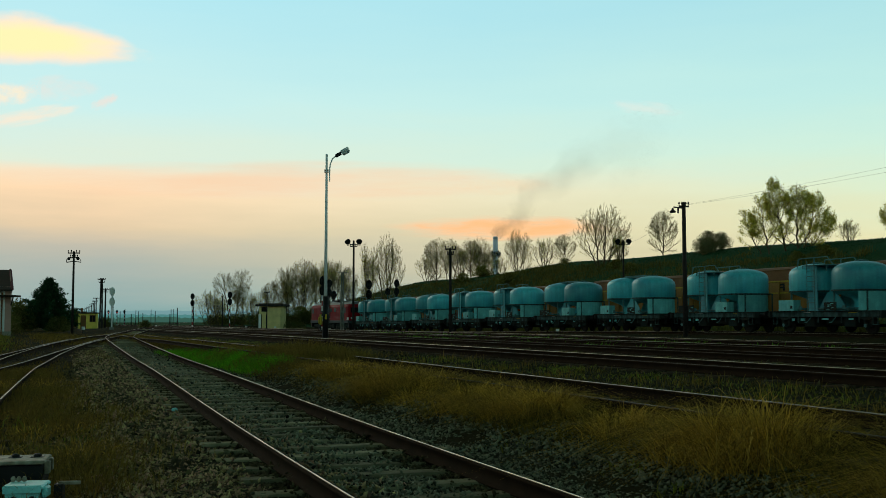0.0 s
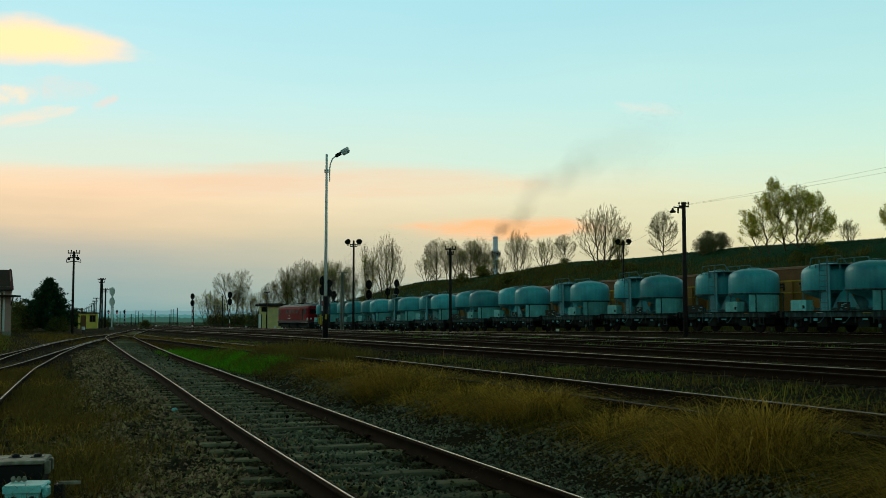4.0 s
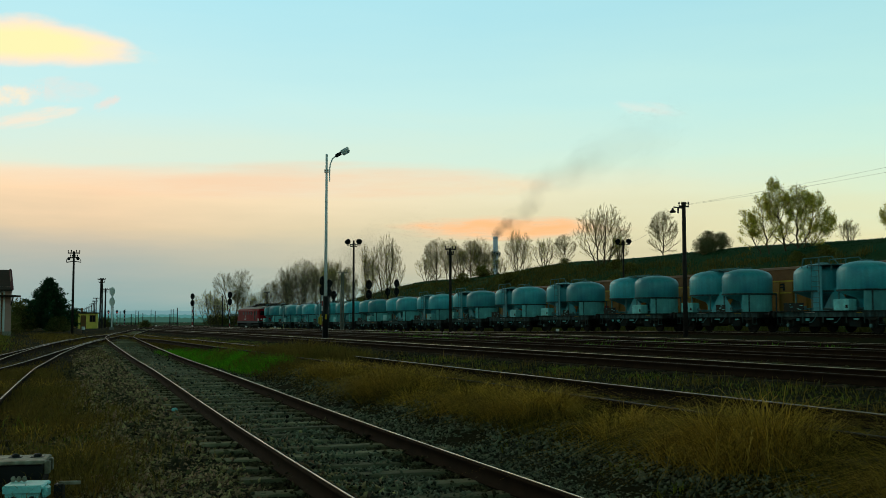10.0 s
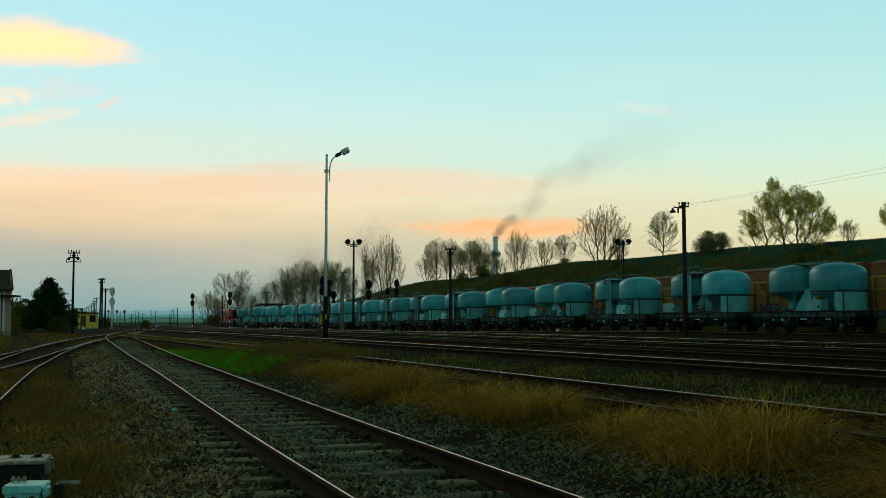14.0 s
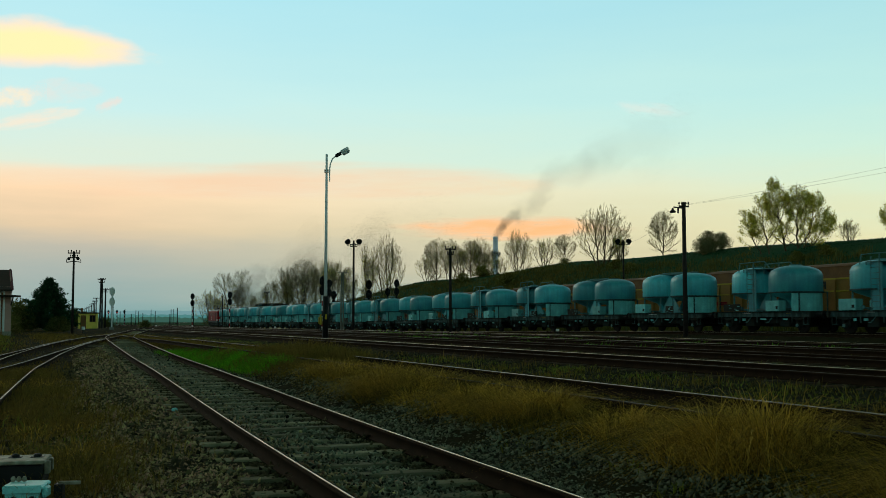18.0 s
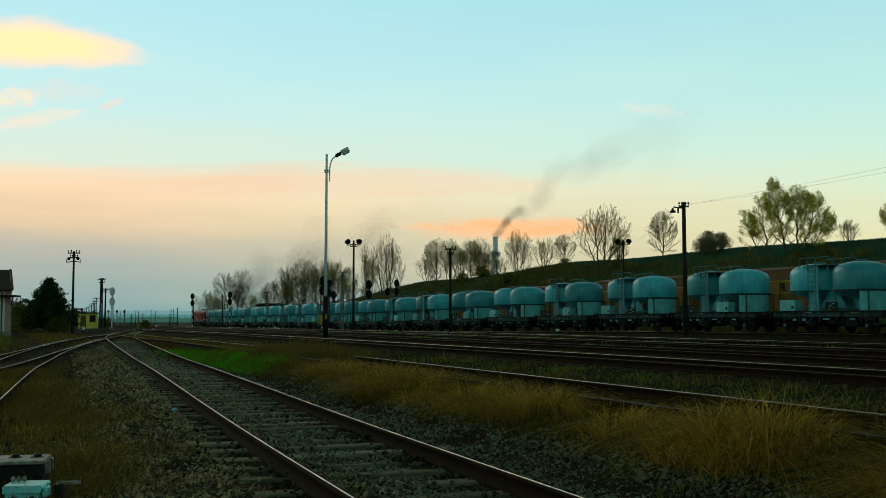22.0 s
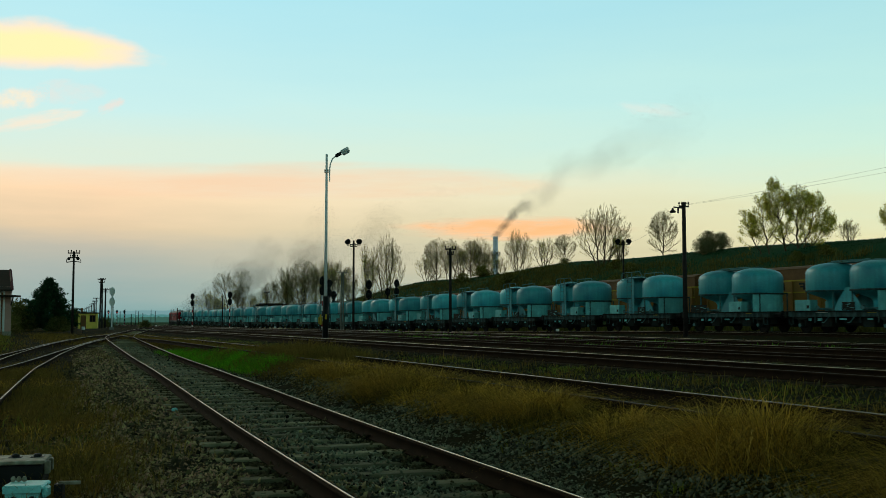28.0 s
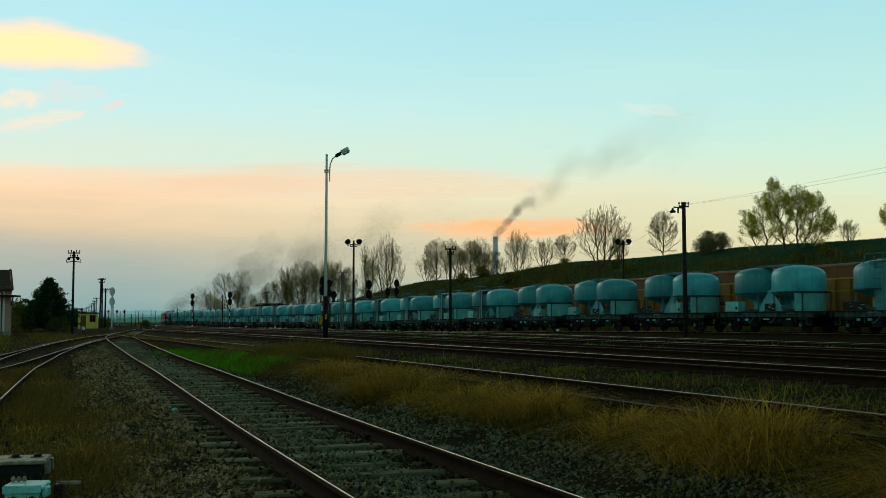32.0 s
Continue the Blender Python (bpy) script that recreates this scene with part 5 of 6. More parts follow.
hedge = [(-45, 252, 1.1), (-39.0, 236, 1.2), (-35, 222, 1.2), (-30, 224, 1.3), (-26, 222, 1.2), (-22, 218, 1.3), (-18, 212, 1.2), (-14, 206, 1.15), (-10, 200, 1.1), (-6, 196, 1.0), (-51, 264, 1.0), (-56, 277, 1.0), (-61, 288, 1.0), (-66, 300, .9)]
first_d = first_o = True
for i, (x, y, k) in enumerate(hedge):
    put(dark_bush, x, y, k, i * 40, wide=1.25, first=first_d)
    first_d = False
put(grey_bush, 42.3, 165, .95, 20, wide=1.3, first=True)
put(grey_bush, 44.9, 168, .8, 120, wide=1.0)
put(grey_bush, 40.6, 162, .75, 70, wide=1.1)
for i, (x, y, k) in enumerate(((-12, 196, 1.5), (-15.5, 204, 1.6), (-19, 208, 1.4), (26, 158, .5), (29.5, 166, .6), (43.5, 128, .5), (46.5, 126, .5), (17, 170, .7), (12, 196, .9), (4, 232, .9), (9, 238, 1.0), (48.5, 134, .25), (24, 205, .5), (29, 176, .6))):
    put(olive_bush, x, y, k, i * 70, wide=1.2, first=first_o)
    first_o = False
for i, (x, y, k) in enumerate(((-36.5, 86, .75), (-38.5, 90, .8), (-34.4, 82, .5), (-51, 126, .6), (-60, 170, .9), (-66, 190, 1.0), (-58, 180, .6), (-72, 212, 1.0), (-46.5, 128, .35), (-47, 165, .45), (-44.8, 109, 1.0), (-39.6, 108, .55), (-46.5, 118, 1.2), (-28.5, 196, .55), (-26.5, 194, .5))):
    put(dark_bush, x, y, k, i * 33)


def pine():
    rng = random.Random(2)
    w = stand("pine_tree", -42.2, 112, "dense dark green pine with ragged outline beside the hut", "tree")
    part("trunk", tube(B(), (0, 0, -.1), (0, 0, 5.55), .2, .03, 8), M_BARK, w)
    segs, spots = [], []
    for i in range(190):
        z = .25 + 5.35 * i / 190
        reach = min(3.0, 4.1 * max(0, 1 - z / 5.7) ** .92 + .05) * rng.uniform(.6, 1.12)
        a = i * 2.4 + rng.uniform(-.3, .3)
        e = Vector((reach * math.cos(a), reach * math.sin(a), z + .18 * reach))
        segs.append((Vector((0, 0, z)), e, .03, .01))
        for j in range(int(70 * reach / 2) + 26):
            k = rng.random() ** .6
            spots.append(Vector((0, 0, z)).lerp(e, k) + Vector((rng.gauss(0, .15), rng.gauss(0, .15), rng.gauss(0.02, .10))))
    wood_mesh("crown_wood", segs, M_BARK, w)
    leaf_mesh("foliage", spots, .12, M_PINE, w, 3, -.5)


pine()


# ============ grass ============
def blades(name, label, roots, material, h0, h1, wide, lean, seed, joints=3):
    """Bent grass blades; roots are rows of x, y, z, a turn away from the tuft's middle and the tuft's vigour."""
    rng = np.random.default_rng(seed)
    n = len(roots)
    R = np.array(roots)
    P = R[:, :3]
    a = R[:, 3] + rng.normal(0, .7, n)
    h = rng.uniform(h0, h1, n) * R[:, 4]
    bow = rng.uniform(.1, 1, n) ** 1.2 * lean
    out = np.stack([np.cos(a), np.sin(a), np.zeros(n)], 1) * (h * bow)[:, None]
    face = a + rng.normal(0, .9, n)
    side = np.stack([-np.sin(face), np.cos(face), np.zeros(n)], 1) * (wide * rng.uniform(.6, 1.4, n))[:, None]
    up = np.zeros((n, 3))
    up[:, 2] = h
    drop = np.clip(1.08 - .42 * bow, .12, 1)[:, None]
    m1, m2, tip = P + up * .55 + out * .25, P + up * .9 * (drop * .4 + .6) + out * .75, P + up * drop + out * 1.35
    row = [P - side, P + side, m1 - side * .8, m1 + side * .8, m2 - side * .5, m2 + side * .5, tip - side * .12, tip + side * .12]
    if joints == 2:
        row = row[:2] + row[2:4] + row[6:]
    V = np.stack(row, 1).reshape(-1, 3)
    base = (np.arange(n) * len(row))[:, None, None]
    F = (np.array([(0, 1, 3, 2), (2, 3, 5, 4), (4, 5, 7, 6)][:joints])[None] + base).reshape(-1, 4)
    return tagged(raw(name, V, F, material), label, "grass", kind="stuff")


def tufts(s0, s1, q0, q1, count, per, radius, seed, keep=-.1, scale=.5, clump=.5):
    rng = random.Random(seed)
    out = []
    while count > 0:
        s, q = rng.uniform(s0, s1), rng.uniform(q0, q1)
        count -= 1
        k = noise.noise(Vector((s * scale, q * scale * 1.6, seed)))
        if k < keep:
            continue
        vigour = rng.uniform(.55, 1.0) + clump * max(0, k)
        for i in range(int(per * rng.uniform(.5, 1.3))):
            ds, dq = rng.gauss(0, radius), rng.gauss(0, radius)
            x, y = xy(s + ds, q + dq)
            off = D * ds + N * dq
            out.append((x, y, gz(x, y) - .02, math.atan2(off.y, off.x), vigour))
    return out


dry = tufts(-6, 9, 5.5, 6.2, 210, 230, .11, 1, .02, .75, 1.2) + tufts(9, 17, 5.75, 6.35, 190, 210, .12, 2, .02, .75, 1.2) + tufts(15, 23, 6.05, 6.7, 110, 110, .15, 3, .0, .6, .9)
blades("dry_grass", "tall golden dry grass in bent tufts along the bank", dry, M_DRY, .16, .40, .0030, 3.2, 1)
thatch = tufts(-6, 17, 5.5, 6.4, 380, 80, .13, 41, -.4, .9) + tufts(16, 26, 5.9, 6.8, 160, 60, .16, 42, -.3, .7)
blades("matted_grass", "matted brown grass at the foot of the tufts", thatch, M_THATCH, .06, .20, .0034, 3.2, 41)
scrub = tufts(12, 24, 6.3, 7.0, 130, 90, .16, 43, -.2, .7) + tufts(24, 35, 6.5, 8.3, 230, 110, .22, 44, -.2, .6) + tufts(10, 26, 7.0, 7.6, 60, 50, .15, 45, .0, .7) + tufts(-4, 12, 6.5, 7.4, 90, 40, .16, 49, .0, .8)
blades("brown_weeds", "fine dark brown dead weeds over the siding", scrub, M_WEED, .10, .36, .0030, 1.7, 43)
mass = tufts(9, 30, -.15, 1.25, 300, 80, .22, 46, -.3, .5) + tufts(7.5, 11, -.6, .9, 70, 60, .14, 47, -.15, .8)
blades("dry_grass", "thin golden grass among the weeds by the side track", tufts(9, 24, -.1, 1.1, 40, 50, .16, 48, -.1, .6), M_DRY, .10, .30, .0028, 2.4, 48)
blades("brown_weeds", "tall dark brown dead weeds in a clump", tufts(25, 30, 7.0, 8.7, 110, 150, .22, 54, -.45, .6), M_WEED, .22, .58, .0036, 1.0, 54)
verge = tufts(36, 78, 6.9, 8.8, 520, 60, .3, 55, -.35, .4) + tufts(52, 90, 2.2, 5.2, 200, 40, .3, 56, -.2, .4)
blades("brown_weeds", "fine brown weeds along the far end of the siding", verge, M_WEED, .10, .30, .006, 1.5, 55, 2)
lawn = tufts(24, 110, -26, -6, 1500, 40, .4, 57, -.25, .2) + tufts(40, 110, -6, 0.5, 420, 36, .35, 58, -.25, .3)
blades("low_grass", "rough green and straw grass before the station house", lawn, M_MAT_GRASS, .10, .30, .012, 1.4, 57, 2)
lawn = tufts(24, 110, -26, -6, 700, 30, .4, 59, -.1, .2) + tufts(40, 110, -6, 0.5, 260, 30, .35, 60, -.1, .3)
blades("brown_weeds", "tall brown weeds before the station house", lawn, M_WEED, .15, .42, .012, 1.2, 59, 2)
blades("brown_weeds", "soft brown weeds between the near and side tracks", mass, M_WEED, .06, .26, .0032, 1.9, 46)
green = tufts(25, 43, 6.15, 6.95, 480, 70, .2, 4, -.3) + tufts(26, 70, 24.0, 25.6, 220, 40, .35, 51, .0, .3) + tufts(30, 60, 19.3, 20.6, 120, 30, .3, 53, .1, .4)
blades("green_grass", "bright green grass patch beside the track", green, M_GREEN, .09, .27, .005, 1.4, 2, 2)
olive = tufts(3.5, 12, 4.9, 6.6, 26, 40, .10, 5, -.1) + tufts(18, 26, 10.6, 11.4, 60, 30, .25, 52, .1, .5) + tufts(10, 60, 8.8, 11.2, 420, 26, .22, 6, -.1) + tufts(12, 70, 14.4, 16.2, 420, 22, .3, 16, -.1) + tufts(14, 60, 18.9, 20.9, 300, 18, .3, 17, -.05) + tufts(9, 18, .1, 1.2, 50, 30, .12, 22, -.1) + tufts(20, 60, 23.5, 25.5, 200, 14, .3, 23, .0)
blades("low_grass", "low olive grass between the yard tracks", olive, M_MAT_GRASS, .04, .12, .006, 1.6, 12, 2)
weeds = tufts(21, 34, 6.3, 7.5, 260, 34, .22, 7, -.35) + tufts(34, 75, 6.8, 7.6, 200, 22, .25, 27, -.2) + tufts(8, 40, 8.6, 11.4, 420, 16, .2, 8, -.05) + tufts(11, 36, -.2, 1.9, 420, 26, .2, 9, -.2) + tufts(9, 15, .0, 1.2, 50, 16, .16, 19, -.1) + tufts(34, 70, .5, 4.5, 260, 18, .25, 10, -.1)
weeds += tufts(4, 60, 6.5, 8.2, 200, 12, .2, 12, .05) + tufts(10, 80, 14.4, 40, 520, 9, .35, 13, .1) + tufts(60, 160, 8, 40, 600, 10, .5, 14, .0) + tufts(60, 170, -14, 7, 1100, 16, .5, 15, -.15)
blades("brown_weeds", "low brown and green weeds between the tracks", weeds, M_WEED, .05, .24, .005, 1.5, 3, 2)
# dark weeds added to stand for the shade under and behind the wagons
tall = tufts(-5, 150, 50.5, 56.5, 1100, 16, .5, 31, -.4, .3)
blades("shade_weeds", "tall dark weeds added in place of shade behind the wagons", tall, M_LEAF_DARK, .6, 1.3, .03, .9, 4, 2)
slope = tufts(10, 270, 58, 113, 2000, 12, .9, 32, -.2, .12)
blades("hillside_grass", "coarse green and straw grass on the hillside", slope, M_SLOPE, .10, .26, .05, 1.6, 5, 2)
slope = tufts(10, 290, 60, 116, 2000, 12, 1.0, 33, -.1, .09)
blades("hillside_grass", "coarse dark green grass on the hillside", slope, M_SLOPE, .1, .22, .05, 1.6, 6, 2)
brush = tufts(115, 262, 62, 97, 3800, 14, .7, 34, -.25, .10) + tufts(60, 120, 60, 84, 900, 12, .6, 35, .0, .12) + tufts(90, 118, 76, 92, 500, 14, .6, 36, -.2, .12) + tufts(150, 190, 84, 100, 700, 14, .7, 37, -.2, .12)
blades("brushwood", "dull olive-brown brushwood on the lower hillside", brush, M_BRUSH, .35, 1.1, .022, .7, 7, 2)


blades("green_weeds", "fresh green sprigs among the brown weeds", tufts(13.0, 15.6, -.25, .5, 14, 9, .07, 61, -.3, .8), M_MAT_GRASS, .10, .26, .007, .8, 61, 2)


# ============ point machine and litter ============
def point_machine():
    w = stand("point_machine", -3.47, 8.62, "dark point machine with a worn metal lid, beside the side track", "point machine", turn=14, sink=0)
    bm = B()
    box(bm, -.42, .22, -.22, .22, .0, .255, .015)
    part("housing", bm, M_BLACK, w)
    bm = B()
    box(bm, -.44, .24, -.235, .2, .256, .285, .008)
    lid = part("lid", bm, M_LID, w, "worn grey-brown metal lid")
    for x in (-.26, -.02, .15):
        bm = B()
        lathe(bm, [(0, .285), (.032, .285), (.032, .305), (.015, .315), (0, .315)], 8, Matrix.Translation((x, .03, 0)))
        box(bm, x - .05, x + .05, -.01, .07, .285, .29)
        part("bolt", bm, M_BLACK, lid)
    for y in (-.13, .08):
        bm = B()
        box(bm, .22, .27, y - .03, y + .03, .17, .27, .008)
        part("hinge", bm, M_LID, w)
    return w


def teal_box():
    w = stand("junction_box", -3.17, 7.95, "pale teal enamelled junction box with a flanged lid", "junction box", turn=8, sink=.05)
    bm = B()
    prism(bm, [(-.075, .0), (.145, .0), (.165, .2), (-.085, .2)], -.12, .12)
    part("case", bm, M_TEAL, w)
    bm = B()
    box(bm, -.10, .185, -.14, .14, .2, .235, .01)
    box(bm, -.095, .18, -.146, -.136, .178, .23, .004)
    lid = part("lid", bm, M_TEAL, w)
    for x in (-.07, -.03, .01):
        bm = B()
        lathe(bm, [(0, .235), (.016, .24), (.02, .258), (.010, .276), (0, .278)], 10, Matrix.Translation((x, .06, 0)))
        part("knob", bm, M_LID, lid)
    for x in (-.02, .11):
        bm = B()
        tube(bm, (x, -.128, .14), (x - .07, -.138, .02), .009, n=6)
        tube(bm, (x, -.12, .14), (x, -.15, .14), .018, n=8)
        part("catch", bm, M_BLACK, w)
    bm = B()
    box(bm, .175, .215, -.1, .02, .14, .215, .01)
    part("handle", bm, M_TEAL, w)
    bm = B()
    box(bm, .26, .42, .04, .075, .21, .235, .004)
    part("bracket", bm, M_LID, w)
    bm = B()
    box(bm, .24, .3, .0, .1, -.02, .22)
    part("bracket_post", bm, M_BLACK, w)


point_machine()
teal_box()

for x, y, sx, sy, sz, m, lab in ((-4.12, 16.17, .04, .03, .05, M_TEAL, "crumpled pale turquoise plastic scrap on the sleepers"), (13.9, 34.8, .16, .1, .1, M_WHITE, "white paper litter between tracks"), (-15.9, 47.5, .5, .07, .05, M_CONCRETE, "pale loose plank on the gravel")):
    bm = B()
    box(bm, -sx, sx, -sy, sy, 0, sz, min(sz, sy) * .4)
    for v in bm.verts:
        v.co += Vector((noise.noise(v.co * 9), noise.noise(v.co * 9 + Vector((5, 0, 0))), 0)) * min(sx, sy) * .6
    o = mesh_ob("litter" if sz != .05 else "plank", bm, m)
    o.matrix_basis = pose(x, y, gz(x, y) + .008, 0, 0, 20)
    tagged(o, lab, "litter")


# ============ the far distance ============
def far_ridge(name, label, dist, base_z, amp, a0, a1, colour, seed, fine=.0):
    """A low skyline along the horizon, from bearing a0 to a1 degrees. It glows in its own hazy colour."""
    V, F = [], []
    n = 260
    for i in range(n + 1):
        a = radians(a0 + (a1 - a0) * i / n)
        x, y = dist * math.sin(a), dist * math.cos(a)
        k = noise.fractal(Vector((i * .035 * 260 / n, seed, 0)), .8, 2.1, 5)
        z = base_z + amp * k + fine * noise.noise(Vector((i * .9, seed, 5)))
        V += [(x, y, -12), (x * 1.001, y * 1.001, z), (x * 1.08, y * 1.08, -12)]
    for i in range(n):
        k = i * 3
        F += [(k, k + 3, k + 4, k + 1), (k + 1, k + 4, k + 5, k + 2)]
    # distance haze is put into the colour, which glows by itself
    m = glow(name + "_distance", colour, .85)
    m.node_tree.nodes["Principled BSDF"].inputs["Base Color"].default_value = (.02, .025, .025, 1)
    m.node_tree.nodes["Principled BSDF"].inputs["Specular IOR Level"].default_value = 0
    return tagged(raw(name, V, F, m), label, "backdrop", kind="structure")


far_ridge("backdrop_hills", "far hills with blue-grey haze in a glowing colour", 4200, 36, 5, -32, 10, lin(122, 164, 168), 1)
far_ridge("backdrop_woods", "far woods and roofs with teal haze in a glowing colour", 1500, 8, 1.6, -32, 8, lin(82, 140, 138), 4, 2.5)
far_ridge("backdrop_scrub", "dull green far scrub with haze in a glowing colour", 620, 2.4, .7, -32, -4, lin(58, 98, 86), 9, 1.3)


def chimney():
    d = 2400
    x = (877 - 784) / 1850 * d
    w = thing("power_station_chimney", pose(x, d, 0), "very tall pale concrete chimney far beyond the hill", "chimney")
    part("shaft", lathe(B(), [(8.6, 0), (6.2, 100), (5.4, 192), (4.8, 192), (4.6, 180)], 28), M_CHIMNEY, w, smooth_shade=True)
    for z in (188, 150):
        bm = lathe(B(), [(5.3, z - 1.2), (6.2, z - 1.0), (6.2, z + 1.0), (5.3, z + 1.2)], 28)
        part("gallery", bm, M_CHIMNEY, w)


chimney()


# ============ smoke and clouds ============
scene.cycles.transparent_max_bounces = 200


def smoke_mat(name, colour, density, light):
    m = bpy.data.materials.new(name)
    m.use_nodes = True
    n, l = m.node_tree.nodes, m.node_tree.links
    n.clear()
    out, mix, clear, soft = n.new("ShaderNodeOutputMaterial"), n.new("ShaderNodeMixShader"), n.new("ShaderNodeBsdfTransparent"), n.new("ShaderNodeMixShader")
    dif, tra = n.new("ShaderNodeBsdfDiffuse"), n.new("ShaderNodeBsdfTranslucent")
    for b in (dif, tra):
        b.inputs[0].default_value = colour
    soft.inputs[0].default_value = light
    l.new(dif.outputs[0], soft.inputs[1])
    l.new(tra.outputs[0], soft.inputs[2])
    info, dens, grain, body = n.new("ShaderNodeObjectInfo"), n.new("ShaderNodeMath"), n.new("ShaderNodeTexNoise"), n.new("ShaderNodeMath")
    grain.inputs["Scale"].default_value, grain.inputs["Detail"].default_value = density, 3.0
    dens.operation = body.operation = "MULTIPLY"
    body.inputs[1].default_value = 2.0
    l.new(grain.outputs[0], body.inputs[0])
    l.new(body.outputs[0], dens.inputs[0])
    l.new(info.outputs["Alpha"], dens.inputs[1])
    l.new(dens.outputs[0], mix.inputs[0])
    l.new(clear.outputs[0], mix.inputs[1])
    l.new(soft.outputs[0], mix.inputs[2])
    l.new(mix.outputs[0], out.inputs[0])
    return m


M_SMOKE = smoke_mat("chimney_smoke", (.27, .27, .275, 1), .05, .5)
M_EXHAUST = smoke_mat("diesel_smoke", (.16, .145, .13, 1), .35, .5)


def puff(name, size, shells, material, seed, label, thick):
    """A soft billow: thin uneven skins one inside the other, so that it is thick in the middle and thin outside."""
    bm = B()
    for i in range(shells):
        f = ((i + .6) / shells) ** .9
        m = Matrix.Diagonal((size[0] * f, size[1] * f, size[2] * f, 1))
        skin = bmesh.ops.create_icosphere(bm, subdivisions=3, radius=1.0)["verts"]
        for v in skin:
            d = v.co.normalized()
            k = noise.noise(d * 1.4 + Vector((seed * 1.7, i * .35, 0))) * .55 + noise.noise(d * 3.2 + Vector((seed, 9, i * .5))) * .22
            v.co = m @ (d * (.84 + min(.28, k)))
    ob = mesh_ob(name, bm, material, True)
    ob.color = (1, 1, 1, thick)
    return tagged(ob, label, "smoke", kind="stuff")


CHIMNEY_X, CHIMNEY_Y = 120.65, 2400.0
DRIFT = [(0, 0, 150), (0, 0, 192), (20, 0, 218), (48, 0, 246), (88, 0, 285), (150, 0, 330), (200, 0, 358), (268, 0, 374), (343, 0, 402), (430, 0, 440), (560, 0, 500)]
REACH = [0.0]
for a, b in zip(DRIFT[:-1], DRIFT[1:]):
    REACH.append(REACH[-1] + (Vector(b) - Vector(a)).length)


def plume(u):
    x = float(np.interp(u, REACH, [p[0] for p in DRIFT]))
    z = float(np.interp(u, REACH, [p[2] for p in DRIFT]))
    return x, z


smoke_puffs = []
rng = random.Random(11)
u, i = -125.0, 0
while u < 470:
    mid = max(72, u + 60)
    size = 6.0 + .16 * max(0, mid - 42)
    thick = .019 * math.exp(-max(0, mid - 72) / 95) + .0034
    thick *= rng.choice((.45, .7, 1.0, 1.2, 1.5))
    ob = puff("smoke_puff", (size * 1.3, size, size), 6, M_SMOKE, 100 + i, "soft grey smoke drifting from the chimney", thick)
    smoke_puffs.append((ob, u, rng.gauss(0, 1) * size * .45, rng.gauss(0, 1) * size * .42))
    u += size * (.40 if u < 90 else .55) * rng.uniform(.8, 1.2)
    i += 1

exhaust_puffs = []
for i in range(62):
    size = rng.uniform(2.4, 4.8)
    start = -2 + i * .54
    ob = puff("exhaust_puff", (size * 1.3, size, size * .85), 7, M_EXHAUST, 300 + i, "thin grey-brown diesel smoke over the train", rng.uniform(.0055, .0105) * 3.2 / size * min(1.0, .6 + max(0, start) / 20))
    exhaust_puffs.append((ob, start, rng.gauss(0, 1), rng.gauss(0, 1), rng.uniform(.5, 1.4)))


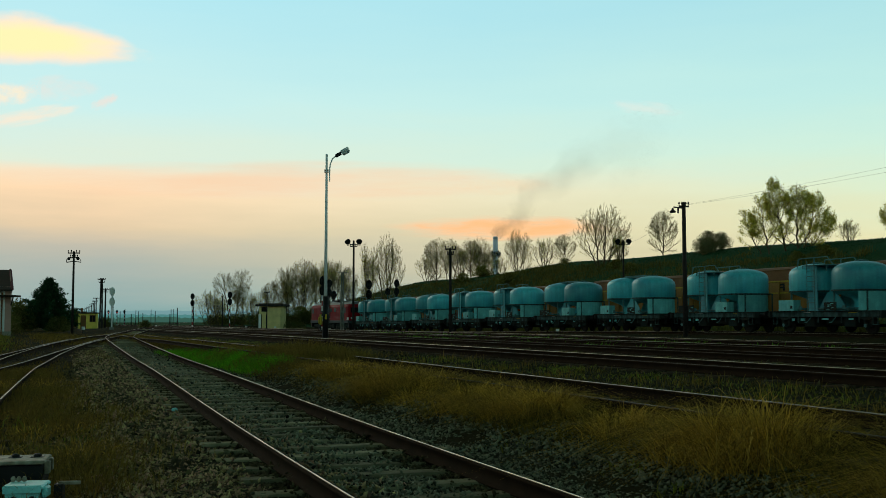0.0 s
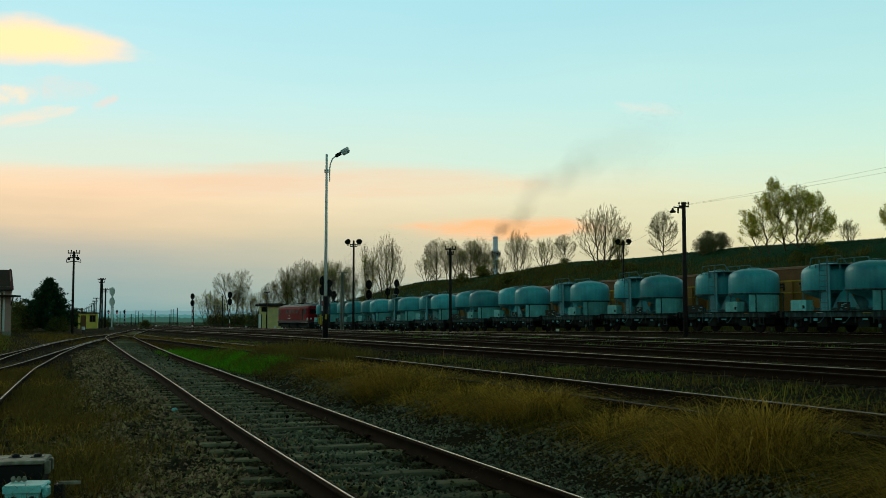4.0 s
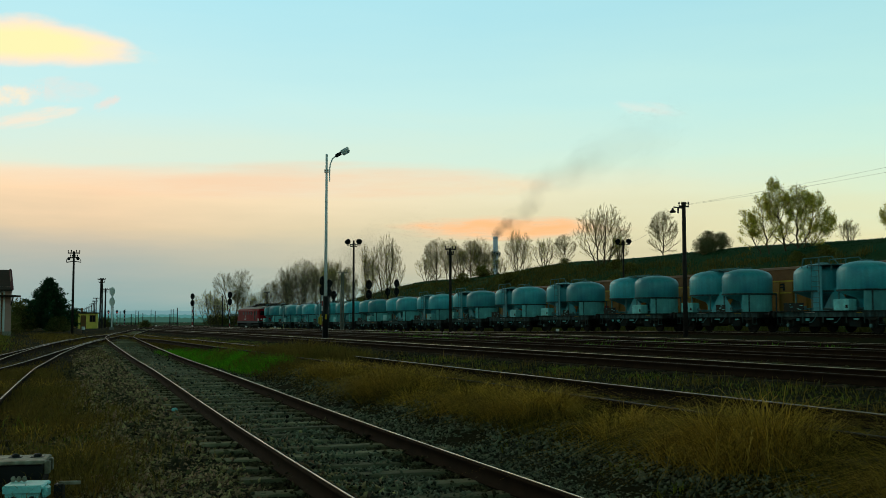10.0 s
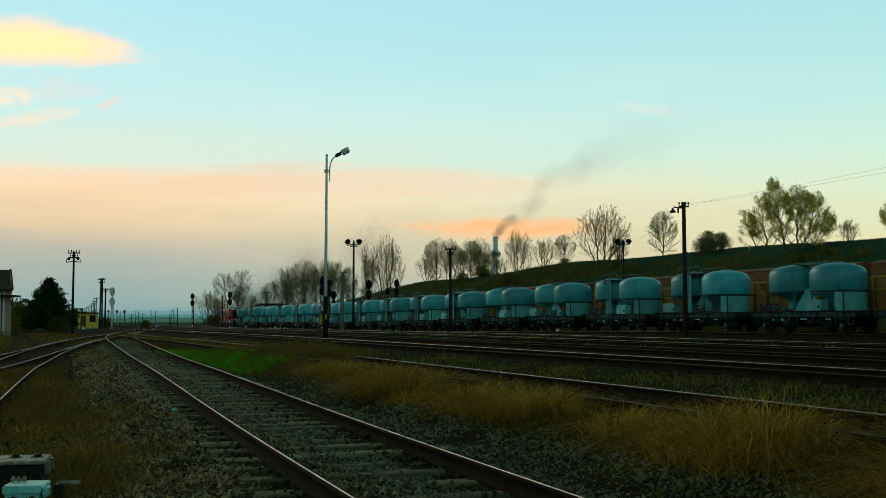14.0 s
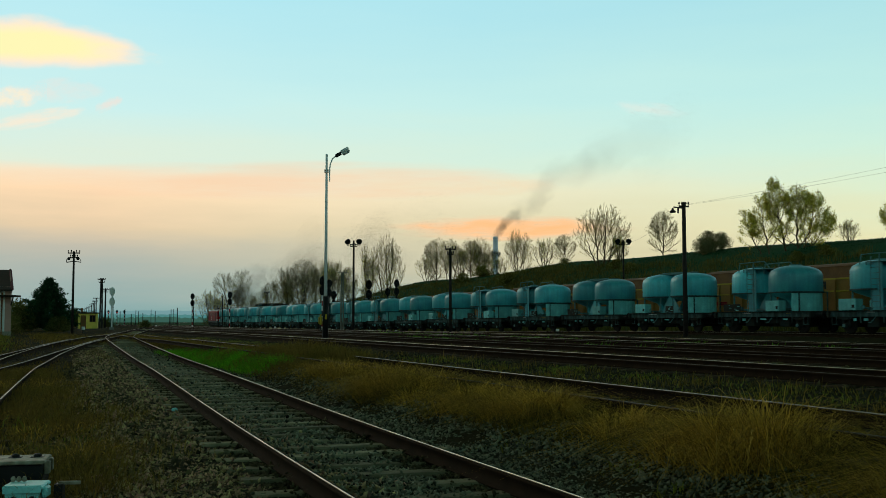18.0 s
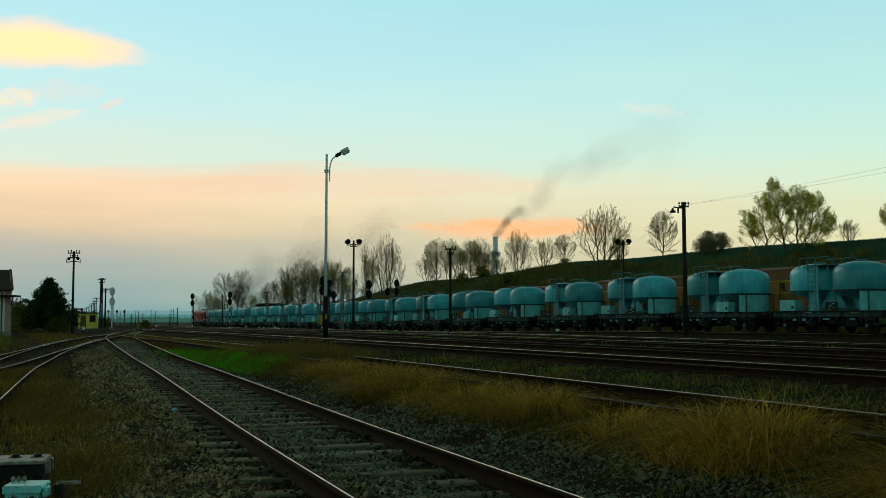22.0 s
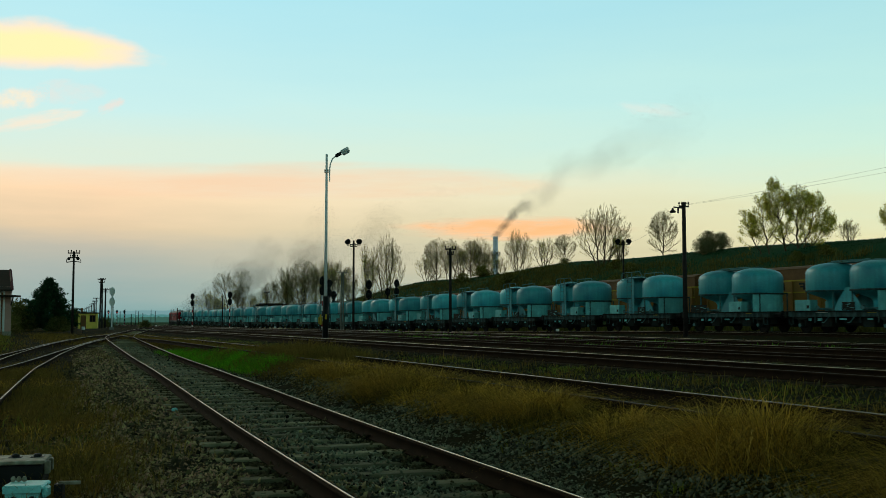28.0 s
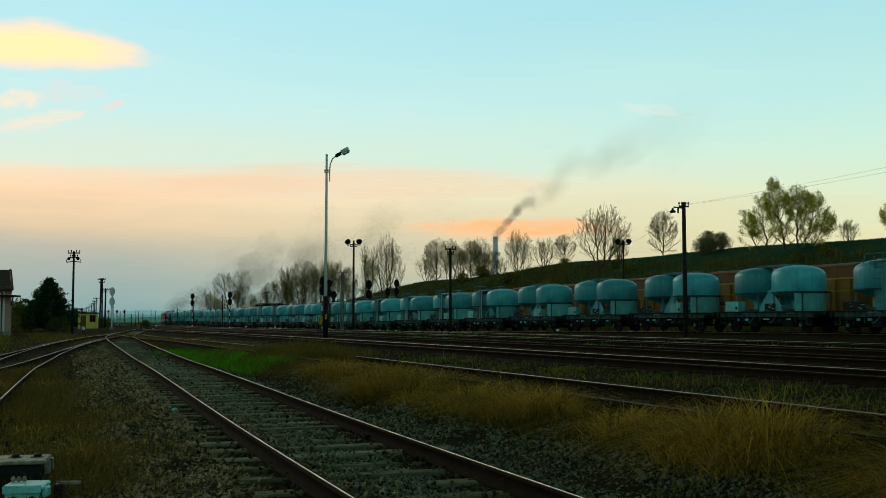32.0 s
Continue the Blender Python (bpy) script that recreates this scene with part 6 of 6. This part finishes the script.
def cloud_mat(name, colour, rim_colour, cover, seed, wedge=False):
    """A far cloud: its edge is broken by noise and takes the rim's colour. wedge: flat below, its top falling away to the right."""
    m = bpy.data.materials.new(name)
    m.use_nodes = True
    n, l = m.node_tree.nodes, m.node_tree.links
    n.clear()

    def math_(op, a, b=0.0, clamp=False):
        k = n.new("ShaderNodeMath")
        k.operation, k.use_clamp = op, clamp
        for i, v in enumerate((a, b)):
            if isinstance(v, (int, float)):
                k.inputs[i].default_value = v
            else:
                l.new(v, k.inputs[i])
        return k.outputs[0]

    def soft(value, a, b):
        e = n.new("ShaderNodeMapRange")
        e.interpolation_type = "SMOOTHSTEP"
        e.inputs["From Min"].default_value, e.inputs["From Max"].default_value = a, b
        l.new(value, e.inputs["Value"])
        return e.outputs[0]

    tc = n.new("ShaderNodeTexCoord").outputs["Generated"]
    sp = n.new("ShaderNodeSeparateXYZ")
    l.new(tc, sp.inputs[0])
    gx, gz_ = sp.outputs[0], sp.outputs[2]
    mp = n.new("ShaderNodeMapping")
    mp.inputs["Scale"].default_value, mp.inputs["Location"].default_value = (2.4, 1, 1.5), (seed, 0, seed)
    l.new(tc, mp.inputs[0])
    tex = n.new("ShaderNodeTexNoise")
    tex.inputs["Scale"].default_value, tex.inputs["Detail"].default_value, tex.inputs["Roughness"].default_value = 1.6, 6, .55
    l.new(mp.outputs[0], tex.inputs["Vector"])
    rough = math_("SUBTRACT", tex.outputs[0], .5)
    x, z = math_("MULTIPLY", math_("SUBTRACT", gx, .5), 2.0), math_("MULTIPLY", math_("SUBTRACT", gz_, .5), 2.0)
    if wedge:
        floor_ = math_("MULTIPLY", math_("SUBTRACT", gz_, .06), 3.6)
        roof_ = math_("MULTIPLY", math_("SUBTRACT", math_("SUBTRACT", 1.02, math_("MULTIPLY", math_("POWER", gx, 2.6), .88)), gz_), 2.9)
        tip = math_("MULTIPLY", math_("SUBTRACT", .97, gx), 2.4)
        body = math_("ADD", math_("MINIMUM", math_("MINIMUM", floor_, roof_), tip), math_("MULTIPLY", rough, 1.1))
        alpha = math_("MULTIPLY", soft(body, .0, .62), soft(math_("MINIMUM", math_("SUBTRACT", 1.0, gx), math_("MINIMUM", gz_, math_("SUBTRACT", 1.0, gz_))), 0.0, .08))
        core = soft(body, .3, 1.15)
    else:
        r = math_("ADD", math_("MULTIPLY", x, x), math_("MULTIPLY", z, z))
        body = math_("ADD", math_("SUBTRACT", 1.0, r), math_("MULTIPLY", rough, 2.4))
        alpha = math_("MULTIPLY", soft(body, .0, 1.3), soft(math_("SUBTRACT", 1.0, r), 0.0, .5))
        core = soft(body, .4, 1.4)
    alpha = math_("MULTIPLY", alpha, cover, True)
    tint = n.new("ShaderNodeMix")
    tint.data_type = "RGBA"
    tint.inputs[6].default_value, tint.inputs[7].default_value = rim_colour, colour
    l.new(core, tint.inputs[0])
    em, clear, mix, out = n.new("ShaderNodeEmission"), n.new("ShaderNodeBsdfTransparent"), n.new("ShaderNodeMixShader"), n.new("ShaderNodeOutputMaterial")
    l.new(tint.outputs[2], em.inputs[0])
    l.new(alpha, mix.inputs[0])
    l.new(clear.outputs[0], mix.inputs[1])
    l.new(em.outputs[0], mix.inputs[2])
    l.new(mix.outputs[0], out.inputs[0])
    return m


clouds = []
SKY_Y = 4600.0


def cloud(x0, x1, y0, y1, colour, rim, cover, seed, label, dx=0.0, dz=0.0, tilt=0.0, wedge=False):
    """A far cloud bank between two bearings and two heights, in metres at the sky's distance."""
    w, h = (x1 - x0) / 2, (y1 - y0) / 2
    V = [(-w, 0, -h), (w, 0, -h), (w, 0, h), (-w, 0, h)]
    ob = raw("cloud", V, [(0, 1, 2, 3)], cloud_mat("cloud_glow", colour, rim, cover, seed, wedge))
    tagged(ob, label, "cloud", kind="structure")
    ob.name = "backdrop_cloud"
    clouds.append((ob, (x0 + x1) / 2, (y0 + y1) / 2, dx, dz, tilt))


CREAM, PINK, PEACH = lin(255, 236, 214), lin(255, 224, 208), lin(255, 205, 165)
cloud(-2230, -1215, 1112, 1398, lin(255, 248, 184), CREAM, 1.0, 1.3, "bright yellow and cream evening cloud bank", 72, -27, 0, True)
cloud(-2080, -1790, 938, 1068, lin(255, 242, 208), CREAM, 1.0, 4.0, "thin pale wisp of cloud", 45, -22)
cloud(-2110, -1570, 858, 948, lin(255, 236, 210), CREAM, .8, 7.0, "thin slanting streak of cloud", 45, -20, -11)
cloud(-1590, -1430, 935, 1000, PINK, PINK, .55, 8.3, "small pink streak of cloud", 35, -20, -25)
cloud(-1950, -1500, 960, 1100, PINK, PINK, .35, 5.1, "faint veil of cloud", 40, -20)
cloud(700, 1100, 900, 980, lin(236, 238, 226), lin(226, 238, 230), .5, 15.0, "faint whitish wisp of cloud", 30, -8, 6)
cloud(-340, 880, 340, 472, lin(255, 196, 134), lin(255, 208, 162), 1.4, 9.0, "orange streak of low cloud behind the chimney", 25, 0)
cloud(-2200, 700, 520, 720, PEACH, lin(252, 214, 180), .5, 12.0, "long peach cloud band", 30, -4)
cloud(-120, 560, 535, 640, lin(255, 214, 165), lin(247, 224, 188), .6, 18.0, "soft peach streak of cloud", 25, -2)


# ============ what moves ============
def motions():
    times = [0.0] + [float(t) for t in range(1, 33)]
    for w, s in wagons:
        walk(w, [(t, on_line(s + gone(t))) for t in times])
    spin = [(x / 10, gone(x / 10)) for x in range(321)]
    for ob, r in axles:
        at = ob.location.copy()
        walk(ob, [(t, Matrix.Translation(at) @ Matrix.Rotation(d / r, 4, "Y")) for t, d in spin])
    for ob, u, side, lift in smoke_puffs:
        rows = []
        for t in range(0, 33, 2):
            k = u + 3.3 * t
            k = max(1.0, 42 + (k - 42) * 6) if k < 42 else k
            x, z = plume(k)
            ease = smooth(42, 110, k)
            rows.append((float(t), pose(CHIMNEY_X + x + side * ease * .6, CHIMNEY_Y, z + lift * ease, 0, -35 * ease, 0)))
        walk(ob, rows)
    for ob, start, a, b, pace in exhaust_puffs:
        born = on_line(LOCO_AT + gone(max(0, start))).translation
        rows = []
        for t in range(33):
            age = t - start
            if age <= 0:
                at = on_line(LOCO_AT + gone(t)).translation + Vector((0, 0, -5.5))
            else:
                rise = -5.5 + 9.5 * (1 - math.exp(-age * 2.2)) + 9.0 * pace * (1 - math.exp(-age * .11))
                away = 1 - math.exp(-age * .09)
                at = born + Vector((6 * away * pace + a * 2.5 * away, b * 5 * away, rise + b * 1.8 * away))
            rows.append((float(t), pose(*at, 0, -30 + 12 * a, 25 * b)))
        walk(ob, rows)
    for ob, x, z, dx, dz, tilt in clouds:
        walk(ob, [(0.0, pose(x, SKY_Y, z, 0, tilt, 0)), (32.0, pose(x + dx, SKY_Y, z + dz, 0, tilt, 0))])
    walk(loco, [(t, on_line(LOCO_AT + gone(t))) for t in times])


motions()
